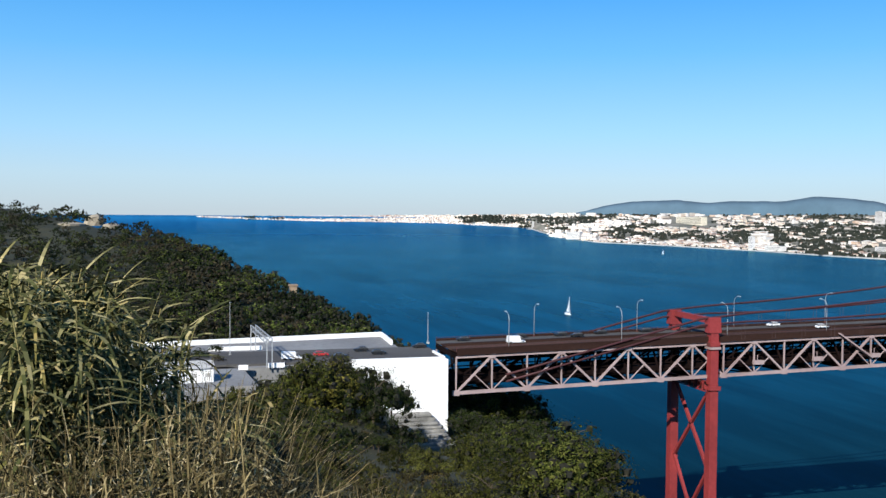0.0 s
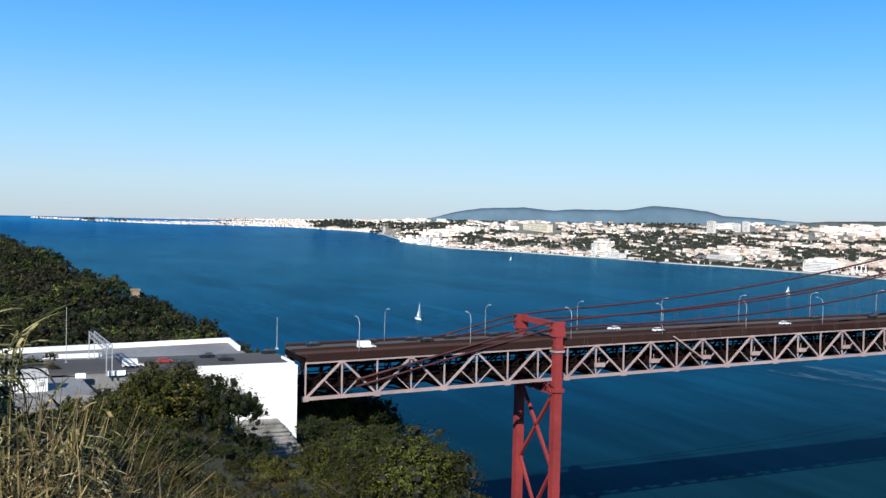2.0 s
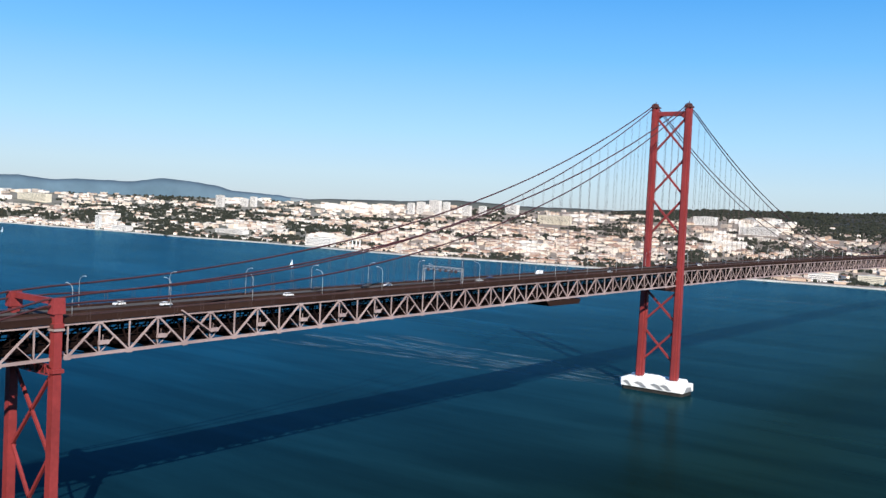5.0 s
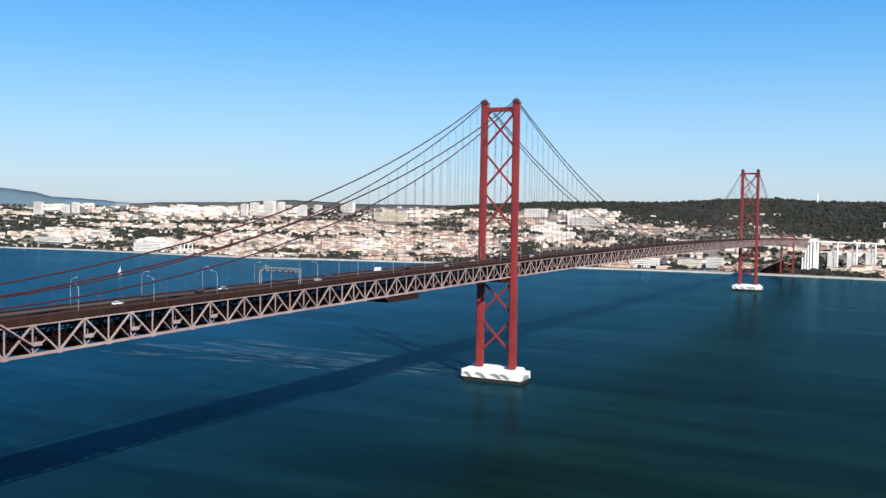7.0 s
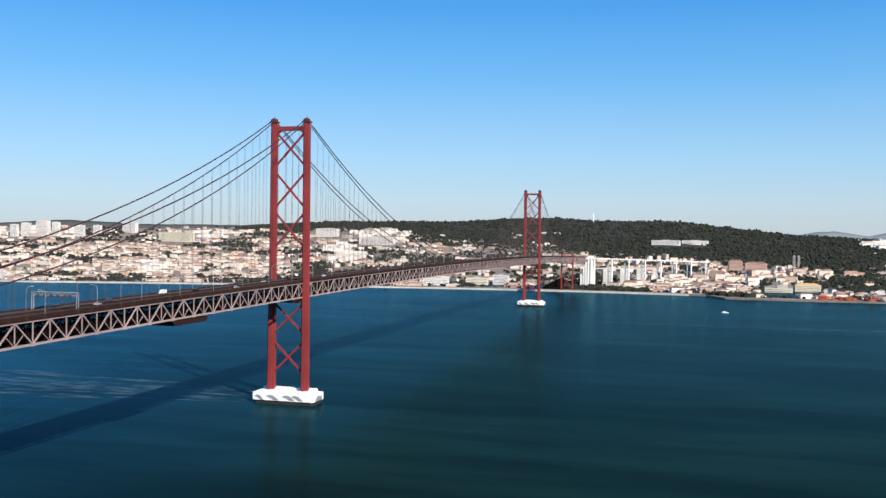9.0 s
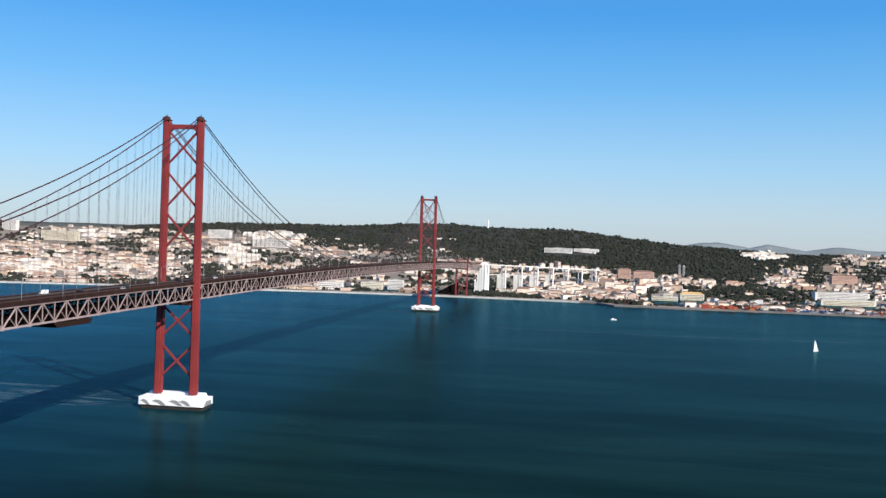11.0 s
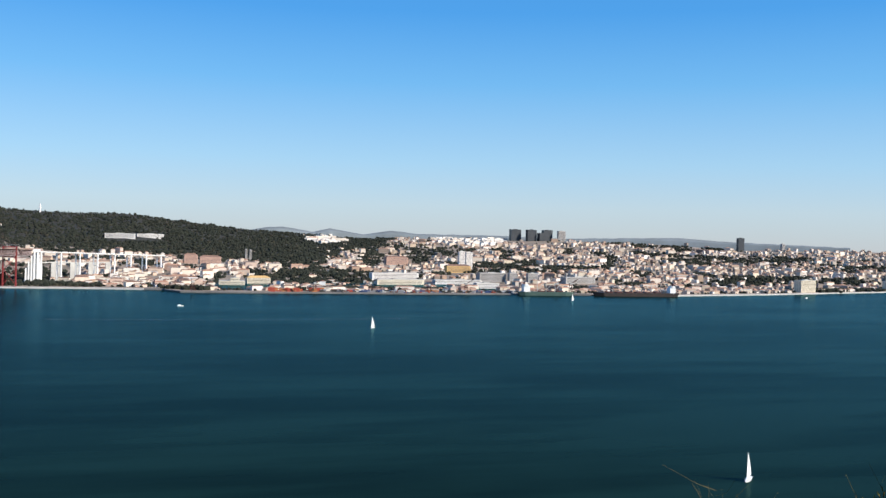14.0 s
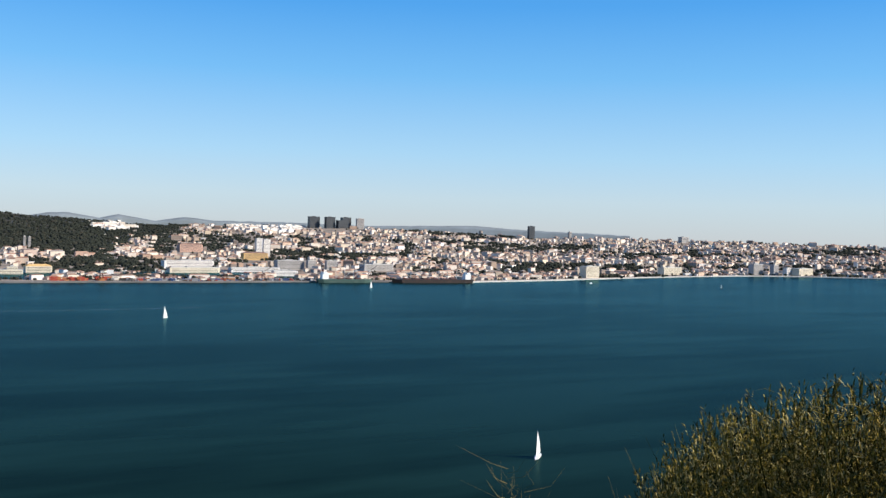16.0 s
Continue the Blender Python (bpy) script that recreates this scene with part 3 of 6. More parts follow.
for k in range(9):
    g = Geo()
    z = 62.5 - 0.95 * k
    g.box((15.6 + 0.9 * k, -560.5 + 0.8 * k, z - 1.4), 5.0, 13.0 - 0.2 * k, 0.55, rot=0.06 * math.sin(k * 2.1))
    g.box((15.6 + 0.9 * k, -560.5 + 0.8 * k, z - 8), 4.4, 12.4 - 0.2 * k, 6.6)
    part("revetment_slab", g, M_STEP, abut, "stained dark grey concrete slab")

g = Geo()
g.prism([(-47, -556, 60), (-12.9, -556, 60), (-12.9, -700, 60), (-34, -700, 60)], [(-43, -556, 75.9), (-12.9, -556, 75.9), (-12.9, -700, 75.9), (-30, -700, 75.9)])
g.prism([(-13.1, -640, 60), (13.9, -606, 60), (50, -600, 60), (56, -700, 60), (-13.1, -700, 60)], [(-13.1, -640, 75.9), (13.9, -606, 75.9), (41, -604, 75.9), (42, -700, 75.9), (-13.1, -700, 75.9)])
thing("pavement", "pale grey paved apron beside the approach road", "pavement", kind="structure", data=g.mesh("pavement", M_PAVE))
g = Geo()
g.box((-0.5, -624, 75.8), 23.4, 152, 0.75)
thing("road", "grey asphalt approach road to the bridge", "road", kind="structure", data=g.mesh("road", M_ROAD))
wall = thing("parapet_wall", "long low white parapet wall along the approach", "wall")
for a2, b2 in (((-43.2, -556), (-33, -625)), ((-33, -625), (-31, -690)), ((-43.2, -556), (-22, -557))):
    g = Geo()
    g.beam((*a2, 76.6), (*b2, 76.6), 0.7, 1.7)
    part("wall_panel", g, M_WHITE, wall)
low = thing("low_wall", "low white barrier wall beside the track bed", "wall")
for c, sx, sy in (((14.5, -597), 0.5, 4.5), ((16.5, -606), 0.5, 2.5), ((40.4, -628), 0.5, 9), ((-20, -606), 0.6, 16)):
    g = Geo()
    g.box((*c, 75.8), sx, sy, 1.3)
    part("wall_panel", g, M_WHITE, low)

hut = thing("flat_hut", "long white single-storey hut with a shallow roof", "hut")
g = Geo()
g.box((31, -621.5, 75.5), 7, 13.6, 3.9, rot=0.12)
part("wall", g, M_WHITE, hut)
g = Geo()
co, si = math.cos(0.12), math.sin(0.12)


def hut_at(x, y, z):
    return Vector((31 + x * co - y * si, -621.5 + x * si + y * co, z))


g.prism([hut_at(-3.9, -7.2, 79.4), hut_at(3.9, -7.2, 79.4), hut_at(0, -7.2, 80.9)], [hut_at(-3.9, 7.2, 79.4), hut_at(3.9, 7.2, 79.4), hut_at(0, 7.2, 80.9)])
part("roof", g, M_CONC, hut)
for y in (-5, -1.5, 2, 5.5):
    g = Geo()
    c = hut_at(3.52, y, 77.2)
    g.box(c, 0.1, 1.1, 1.0, rot=0.12)
    part("window", g, M_CONC, hut)


def lattice_gantry(p, q, z0, h, mats):
    t = thing("sign_gantry", "grey lattice steel gantry over the road", "gantry", "gantries over the road")
    p, q = Vector(p), Vector(q)
    for c in (p, q):
        for k in (-0.7, 0.7):
            g = Geo()
            g.beam((c.x, c.y + k, z0), (c.x, c.y + k, z0 + h), 0.3, 0.3)
            part("leg", g, mats, t)
    for zz, yy in ((h, -0.7), (h, 0.7), (h - 1.5, -0.7), (h - 1.5, 0.7)):
        g = Geo()
        g.beam((p.x, p.y + yy, z0 + zz), (q.x, q.y + yy, z0 + zz), 0.22, 0.22)
        part("boom", g, mats, t)
    k = 14
    for i in range(k):
        a, b = p.lerp(q, i / k), p.lerp(q, (i + 1) / k)
        for yy in (-0.7, 0.7):
            g = Geo()
            lo, hi = (h - 1.5, h) if i % 2 else (h, h - 1.5)
            g.beam((a.x, a.y + yy, z0 + lo), (b.x, b.y + yy, z0 + hi), 0.12, 0.12)
            part("lacing", g, mats, t)
    return t


lattice_gantry((15.9, -599, 0), (-16, -601, 0), 76.0, 8.0, M_GREY)


def pole(x, y, z0, h, r=0.14):
    t = thing("mast_pole", "tall thin grey steel mast", "mast", "masts by the approach")
    g = Geo()
    g.tube([(x, y, z0), (x, y, z0 + h)], r, 6, r2=r * 0.5)
    part("shaft", g, M_GREY, t)
    g = Geo()
    g.box((x, y, z0 - 0.2), 0.8, 0.8, 0.5)
    part("base", g, M_CONC, t)
    g = Geo()
    g.beam((x - 0.6, y, z0 + h), (x + 0.6, y, z0 + h), 0.2, 0.15)
    part("head", g, M_GREY, t)


pole(-7.3, -608.3, 76.3, 15.5)
pole(-12.7, -547.4, 77.5, 9.5)
# small brick tower on the far spur
g = Geo()
p = at(83.5, 455)
z = ground_z(p.x, p.y)
ruin = thing("brick_tower", "small square orange brick tower among trees", "tower")
g.box((p.x, p.y, z - 1), 3.6, 3.6, 118.6 - 455 * math.tan(radians(4.25)) - z, taper=0.92)
M_BRICK = mottled("orange_brick", (0.33, 0.24, 0.16), (0.26, 0.18, 0.12), 0.3, 0.85)
part("shaft", g, M_BRICK, ruin)
g = Geo()
g.box((p.x, p.y, 118.6 - 455 * math.tan(radians(4.3)) - 1), 4.2, 4.2, 0.6)
part("cornice", g, M_BRICK, ruin)

# ---- plants ----
rng = np.random.default_rng(7)


def leaf_material(name, stops, single=False):
    m, n, b = material(name, 0.9, 0, 0.03)
    g = n.nodes.new("ShaderNodeNewGeometry")
    c = ramp(n, g.outputs["Random Per Island"], [(q, tuple(0.78 * v for v in col)) for q, col in stops])
    o = n.nodes.new("ShaderNodeObjectInfo")
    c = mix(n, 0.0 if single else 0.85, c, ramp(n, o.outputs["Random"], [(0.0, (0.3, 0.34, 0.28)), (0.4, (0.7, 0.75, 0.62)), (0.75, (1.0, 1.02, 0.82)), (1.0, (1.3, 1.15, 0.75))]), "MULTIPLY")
    # patchy leaf tone; its dark end also paints in shade among the leaves
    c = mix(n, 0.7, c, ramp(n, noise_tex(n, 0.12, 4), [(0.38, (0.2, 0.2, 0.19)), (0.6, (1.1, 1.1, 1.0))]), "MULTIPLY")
    n.links.new(c, b.inputs["Base Color"])
    return m


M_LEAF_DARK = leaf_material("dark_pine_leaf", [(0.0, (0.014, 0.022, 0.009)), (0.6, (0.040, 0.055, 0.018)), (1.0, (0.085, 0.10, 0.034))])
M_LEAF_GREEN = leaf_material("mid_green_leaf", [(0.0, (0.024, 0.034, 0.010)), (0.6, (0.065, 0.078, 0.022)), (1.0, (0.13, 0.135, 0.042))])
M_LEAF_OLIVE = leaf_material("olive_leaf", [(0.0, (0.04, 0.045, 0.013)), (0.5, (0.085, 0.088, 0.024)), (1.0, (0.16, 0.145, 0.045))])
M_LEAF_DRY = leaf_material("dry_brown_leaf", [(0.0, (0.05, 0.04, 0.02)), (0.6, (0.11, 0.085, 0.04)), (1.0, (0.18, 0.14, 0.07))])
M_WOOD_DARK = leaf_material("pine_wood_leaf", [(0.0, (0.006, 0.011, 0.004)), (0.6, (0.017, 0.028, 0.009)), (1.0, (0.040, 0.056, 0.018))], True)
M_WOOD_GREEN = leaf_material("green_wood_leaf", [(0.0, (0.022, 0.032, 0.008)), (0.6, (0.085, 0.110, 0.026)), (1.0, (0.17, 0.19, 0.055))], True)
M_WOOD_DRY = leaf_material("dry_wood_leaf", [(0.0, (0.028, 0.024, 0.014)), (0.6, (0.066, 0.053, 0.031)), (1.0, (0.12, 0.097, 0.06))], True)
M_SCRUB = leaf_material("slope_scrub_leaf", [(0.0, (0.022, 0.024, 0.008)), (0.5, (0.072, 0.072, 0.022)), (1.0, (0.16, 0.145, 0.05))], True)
# dark colour of the crown cores, painted shade between the leaves
M_CORE_SHADE = mottled("crown_core_shade", (0.022, 0.020, 0.012), (0.012, 0.013, 0.008), 0.5, 0.95, fine=4)
M_BARK = mottled("bark", (0.10, 0.075, 0.05), (0.06, 0.045, 0.03), 0.8, 0.9, fine=6)


def crown_arrays(r, rx, rz, clumps, per, leaf, flat=0.35, slim=1.0, core=0.0):
    """Leaf quads in clumps over an uneven dome with gaps."""
    V = []
    inner = []
    for _ in range(clumps):
        u = r.normal(size=3)
        u /= np.linalg.norm(u)
        u[2] = abs(u[2]) * 1.1 - 0.35
        c = u * np.array([rx, rx, rz]) * r.uniform(0.4, 1.12)
        cr = r.uniform(0.12, 0.30) * rx
        q = r.normal(size=(per, 3))
        q /= np.linalg.norm(q, axis=1)[:, None]
        pts = c + q * cr * r.uniform(0.55, 1.05, (per, 1)) * np.array([1, 1, 0.75])
        nrm = u * 0.8 + q * 0.8 + r.normal(size=(per, 3)) * 0.25 + np.array([0, 0, flat * 0.6])
        nrm /= np.linalg.norm(nrm, axis=1)[:, None]
        t = np.cross(nrm, r.normal(size=(per, 3)))
        t /= np.linalg.norm(t, axis=1)[:, None]
        s = np.cross(nrm, t)
        L = leaf * r.uniform(0.6, 1.4, (per, 1))
        w = L * r.uniform(0.25, 0.55, (per, 1)) * slim
        V.append(np.stack([pts - t * L, pts + s * w, pts + t * L, pts - s * w], 1).reshape(-1, 3))
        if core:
            # a dark box fills the clump's middle, standing in for its inner shade
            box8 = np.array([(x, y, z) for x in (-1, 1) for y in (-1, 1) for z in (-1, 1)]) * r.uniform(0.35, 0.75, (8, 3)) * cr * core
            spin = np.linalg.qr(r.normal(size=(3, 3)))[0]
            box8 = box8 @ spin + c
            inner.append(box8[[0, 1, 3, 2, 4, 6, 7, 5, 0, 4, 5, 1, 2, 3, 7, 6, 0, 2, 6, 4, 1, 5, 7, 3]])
    # the core boxes come first, six quads a clump
    return np.concatenate(inner + V)


def quads_mesh(name, V, mat, inner=None):
    n = len(V) // 4
    me = bpy.data.meshes.new(name)
    me.vertices.add(len(V))
    me.vertices.foreach_set("co", np.asarray(V, dtype=np.float32).ravel())
    me.loops.add(n * 4)
    me.loops.foreach_set("vertex_index", np.arange(n * 4, dtype=np.int32))
    me.polygons.add(n)
    me.polygons.foreach_set("loop_start", np.arange(0, n * 4, 4, dtype=np.int32))
    me.materials.append(mat)
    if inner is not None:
        me.materials.append(M_CORE_SHADE)
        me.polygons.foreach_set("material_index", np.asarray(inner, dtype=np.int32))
    me.update(calc_edges=True)
    return me


def trunk_geo(r, h, rad):
    g = Geo()
    lean = r.normal(size=2) * 0.08 * h
    pts = [(lean[0] * t * t, lean[1] * t * t, -0.6 + (h + 0.6) * t) for t in (0, 0.3, 0.6, 1)]
    g.tube(pts, rad, 6, r2=rad * 0.35)
    for _ in range(4):
        t = r.uniform(0.4, 0.9)
        p = Vector((lean[0] * t * t, lean[1] * t * t, h * t))
        e = p + Vector((r.normal() * h * 0.22, r.normal() * h * 0.22, h * r.uniform(0.12, 0.35)))
        g.tube([p, p.lerp(e, 0.5) + Vector((0, 0, 0.05 * h)), e], rad * 0.4, 5, r2=rad * 0.12)
    return g


def tree_model(name, label, seed, h, rx, rz, clumps, per, leaf, mat, group, low=0.55):
    r = np.random.default_rng(seed)
    t = thing(name, label, "tree" if name == "tree" else "bush", group)
    part("trunk", trunk_geo(r, h * 0.75, 0.03 * h), M_BARK, t)
    k = int(clumps * 1.3)
    V = crown_arrays(r, rx, rz, k, int(per * 1.5), leaf * 0.80, core=0.36) + np.array([0, 0, h * low])
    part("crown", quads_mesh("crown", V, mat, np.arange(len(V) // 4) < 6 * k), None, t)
    return t


KINDS = [
    tree_model("tree", "dark green umbrella pine on the slope", 1, 9, 4.2, 2.8, 80, 34, 0.18, M_LEAF_DARK, "trees on the slope", 0.68),
    tree_model("tree", "mid-green leafy tree on the slope", 2, 8, 3.6, 3.8, 80, 34, 0.17, M_LEAF_GREEN, "trees on the slope"),
    tree_model("tree", "yellow-green broadleaf tree on the slope", 3, 7, 3.2, 3.3, 80, 34, 0.16, M_LEAF_OLIVE, "trees on the slope"),
    tree_model("bush", "dense olive-green bush on the slope", 4, 3.6, 2.6, 2.2, 60, 34, 0.10, M_LEAF_OLIVE, "bushes on the slope", 0.4),
    tree_model("bush", "dark green scrub bush on the slope", 5, 3.4, 2.8, 2.0, 60, 34, 0.10, M_LEAF_DARK, "bushes on the slope", 0.4),
    tree_model("bush", "dry brown twiggy bush on the slope", 6, 3.0, 2.3, 1.9, 54, 34, 0.085, M_LEAF_DRY, "bushes on the slope", 0.4),
    tree_model("tree", "dense mid-green tree with a rounded crown", 8, 9, 4.4, 4.4, 84, 34, 0.18, M_LEAF_GREEN, "trees on the slope", 0.55),
]
TALL = [7.6, 6.9, 5.9, 2.9, 2.75, 2.5, 7.8]


def plant(k, a, d, s=1.0, turn=None, sink=0.3):
    p = at(a, d)
    z = south_z(a, d) - sink
    if 60 < d < 204:
        # nothing here stands taller than the view over it allows
        most = table([(102, -10.8), (88, -11.0), (82, -11.6), (78.6, -13.2), (77.4, -14.0), (73.4, -14.0), (72, -13.0), (69.5, -12.4), (66.5, -12.0), (64, -14.5)], a)
        s = max(0.35, min(s, (H + d * math.tan(radians(most)) - z) / TALL[k]))
    ob = copy_thing(KINDS[k], pose(p.x, p.y, z, 0, 0, rng.uniform(0, 360) if turn is None else turn))
    ob.scale = (s * rng.uniform(0.85, 1.15), s * rng.uniform(0.85, 1.15), s)
    return ob


# scrub between the viewpoint and the approach road
for _ in range(175):
    a = rng.uniform(65.5, 101)
    d = 38 + 205 * rng.uniform(0, 1) ** 0.8
    p = at(a, d)
    if -50 < p.x < 36 and p.y < -541:
        continue
    if a < 70 and d > 190:
        continue
    if 72.8 < a < 77.6 and d > 140:
        continue
    k = int(rng.choice([0, 1, 2, 3, 4, 5, 6], p=[0.06, 0.08, 0.18, 0.30, 0.14, 0.18, 0.06]))
    s = rng.uniform(0.7, 1.15)
    plant(k, a, d, s)
# taller trees in front of the abutment and at the cliff's edge
for a in np.arange(77.1, 93.5, 0.55):
    top = float(np.interp(a, [77, 78, 79.8, 83, 85, 93], [-11.6, -10.0, -8.9, -8.7, -10.6, -10.9])) - 0.5 * rng.uniform() - (0.5 if rng.uniform() < 0.3 else 0)
    d = rng.uniform(206, 228)
    k = int(rng.choice([2, 1, 3])) if 80 < a < 83.2 else int(rng.choice([4, 4, 5, 0, 6]))
    plant(k, a, d, max(0.4, (H + d * math.tan(radians(top)) - south_z(a, d)) / TALL[k]))
for a in np.arange(77.6, 92, 0.8):
    d = rng.uniform(165, 200)
    k = int(rng.choice([4, 4, 5, 0, 3]))
    top = -11.8 - 1.2 * rng.uniform()
    plant(k, a, d, max(0.4, (H + d * math.tan(radians(top)) - south_z(a, d)) / TALL[k]))
for k, a, d, s in ((1, 67.4, 158, 1.25), (6, 66.3, 150, 1.1), (2, 65.4, 146, 1.0), (0, 65.2, 150, 0.8), (5, 64.6, 138, 1.2), (6, 69.5, 165, 0.95), (2, 70.8, 172, 0.9), (5, 68.5, 150, 1.6), (4, 71.5, 150, 1.5),
                   (6, 72.0, 262, 1.2), (0, 71.0, 268, 1.35), (0, 73.2, 275, 1.4), (0, 70.0, 275, 1.2), (0, 74.2, 285, 1.3), (6, 72.6, 290, 1.2), (0, 69.2, 278, 1.0), (0, 71.6, 280, 1.4), (0, 72.8, 268, 1.3)):
    plant(k, a, d, s)

# a dark stand below the deck's end
for a in np.arange(69.3, 75.6, 0.42):
    top = float(np.interp(a, [69.3, 70.2, 72, 75.6], [-11.8, -10.6, -10.4, -10.2])) - 0.5 * rng.uniform()
    d = rng.uniform(303, 316)
    k = int(rng.choice([0, 0, 6]))
    plant(k, a, d, min(3.0, max(0.5, (H + d * math.tan(radians(top)) - south_z(a, d)) / TALL[k])))

# dark bushes in the yard beside the track bed
for k, x, y, s in ((4, 2, -623, 1.2), (4, -4, -617, 1.0), (5, 4, -612, 0.8), (4, -14, -612, 0.9), (4, 8, -628, 1.3), (4, 0, -632, 1.2)):
    ob = copy_thing(KINDS[k], pose(x, y, 76.2, 0, 0, x * 40))
    ob.scale = (s, s, s)
# pale rock outcrop on the far spur's crest
M_ROCK = mottled("pale_rock", (0.42, 0.36, 0.27), (0.26, 0.22, 0.16), 0.15, 0.9, fine=0.8, bumps=0.6)
for a, d, w, h in ((94.6, 772, 16, 5), (93.7, 752, 16, 2.5), (95.8, 745, 20, 2)):
    t = thing("rock_outcrop", "pale weathered rock outcrop on the scrubby crest", "rock", "rocks on the crest")
    p = at(a, d, south_z(a, d))
    rk = np.random.default_rng(int(a * 10))
    g = Geo()
    rings = []
    for z, q in ((-3, 1.0), (h * 0.35, 0.92), (h * 0.7, 0.7), (h, 0.35)):
        rings.append([(p.x + w * 0.5 * q * rk.uniform(0.75, 1.2) * math.cos(j * 0.7), p.y + w * 0.5 * q * rk.uniform(0.75, 1.2) * math.sin(j * 0.7), p.z + z + rk.uniform(-0.1, 0.1) * h) for j in range(9)])
    g.loft(rings)
    part("boulder", g, M_ROCK, t)

# low scrub that closes the slope, too dense to count
low_scrub = []
r = np.random.default_rng(19)
for _ in range(1650):
    a = r.uniform(60, 101)
    d = 60 + 200 * r.uniform() ** 0.8
    p = at(a, d)
    if -50 < p.x < 24 and p.y < -545 and d > 205:
        continue
    h = r.uniform(0.8, 1.9)
    low_scrub.append(crown_arrays(r, h * 0.9, h * 0.6, 6, 14, 0.16, core=0.45) + np.array([p.x, p.y, south_z(a, d) + h * 0.25]))
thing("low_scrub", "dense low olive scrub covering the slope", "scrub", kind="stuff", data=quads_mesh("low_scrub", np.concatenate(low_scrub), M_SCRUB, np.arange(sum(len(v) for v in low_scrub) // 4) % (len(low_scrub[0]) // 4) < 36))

# the wood on the far spur, too many to count
wood = []
wood_dry = []
light = []
r = np.random.default_rng(11)
for _ in range(2000):
    a = r.uniform(76, 101) if _ < 1050 else r.uniform(87, 101)
    dc = table(CREST_D, a)
    d = 322 + (dc + 40 - 322) * r.uniform(0, 1) ** 0.8
    p = at(a, d)
    if -50 < p.x < 40 and p.y > -720:
        continue
    view = math.degrees(math.atan((south_z(a, d) - H) / d))
    if 92.3 < a < 97.5 and -1.75 < view < -0.8 and r.uniform() < 0.75:
        continue
    h = (5.0 + 8.5 * r.uniform() ** 1.3) * (0.75 if a > 91 else 1.0)
    V = crown_arrays(r, h * 0.54, h * 0.48, 15, 14, h * 0.046, core=0.55) + np.array([p.x, p.y, south_z(a, d) + h * 0.45])
    u = 0.55 + 0.9 * noise.noise((p.x * 0.02, p.y * 0.02, 3)) + r.normal() * 0.26
    (wood if u < 0.60 else light if u < 0.84 else wood_dry).append(V)
for name, lab, V, mat in (("dark_wood", "dark pine wood covering the spur", wood, M_WOOD_DARK), ("green_wood", "lighter green trees among the pines", light, M_WOOD_GREEN),
                          ("dry_scrub", "brown dry scrub among the pines", wood_dry, M_WOOD_DRY)):
    thing(name, lab, "wood", kind="stuff", data=quads_mesh(name, np.concatenate(V), mat, np.arange(sum(len(v) for v in V) // 4) % (len(V[0]) // 4) < 90))
for ob in KINDS:
    # the models themselves stand on the slope too
    k = KINDS.index(ob)
    p = at(88 + k * 1.3, 75 + 9 * k)
    ob.location = (p.x, p.y, ground_z(p.x, p.y) - 0.3)

# ---- far city ----
def facade(name, stops, rough=0.85, pane=0.42):
    """Plastered walls, toned house by house, with rows of small dark openings."""
    m, n, b = material(name, rough, 0, 0.2)
    g = n.nodes.new("ShaderNodeNewGeometry")
    c = ramp(n, g.outputs["Random Per Island"], [(q, (col[0] * 0.95, col[1] * 0.93, col[2] * 0.91)) for q, col in stops])
    s = n.nodes.new("ShaderNodeSeparateXYZ")
    n.links.new(g.outputs["Position"], s.inputs[0])

    def calc(op, a, v=None):
        k = n.nodes.new("ShaderNodeMath")
        k.operation = op
        for i, q in enumerate((a, v)):
            if q is None:
                continue
            if isinstance(q, (int, float)):
                k.inputs[i].default_value = q
            else:
                n.links.new(q, k.inputs[i])
        return k.outputs[0]

    run = calc("ADD", calc("MULTIPLY", s.outputs["X"], 1.0), calc("MULTIPLY", s.outputs["Y"], 0.8))
    col = calc("GREATER_THAN", calc("SINE", calc("MULTIPLY", run, 1.9)), 0.25)
    row = calc("GREATER_THAN", calc("SINE", calc("MULTIPLY", s.outputs["Z"], 1.95)), 0.2)
    win = calc("MULTIPLY", calc("MULTIPLY", col, row), pane)
    c = mix(n, win, c, (0.10, 0.10, 0.11))
    c = mix(n, 0.5, c, ramp(n, noise_tex(n, 0.05, 4), [(0.3, (0.7, 0.68, 0.66)), (0.65, (1, 1, 1))]), "MULTIPLY")
    c = mix(n, 0.5, c, ramp(n, noise_tex(n, 0.006, 4), [(0.35, (0.66, 0.61, 0.58)), (0.5, (0.92, 0.89, 0.87)), (0.62, (1, 1, 1))]), "MULTIPLY")
    n.links.new(c, b.inputs["Base Color"])
    return m


M_WALLS = facade("plaster_walls", [(0.0, (0.86, 0.79, 0.70)), (0.3, (0.82, 0.73, 0.62)), (0.5, (0.64, 0.47, 0.35)), (0.65, (0.86, 0.81, 0.75)), (0.82, (0.42, 0.28, 0.22)), (1.0, (0.92, 0.88, 0.83))], 0.85, 0.3)
M_WALLS2 = facade("old_town_walls", [(0.0, (0.90, 0.84, 0.74)), (0.2, (0.28, 0.21, 0.16)), (0.36, (0.93, 0.89, 0.83)), (0.54, (0.34, 0.24, 0.18)), (0.66, (0.86, 0.77, 0.62)), (0.82, (0.16, 0.13, 0.12)), (0.92, (0.60, 0.52, 0.44)), (1.0, (0.92, 0.90, 0.88))], 0.85, 0.28)
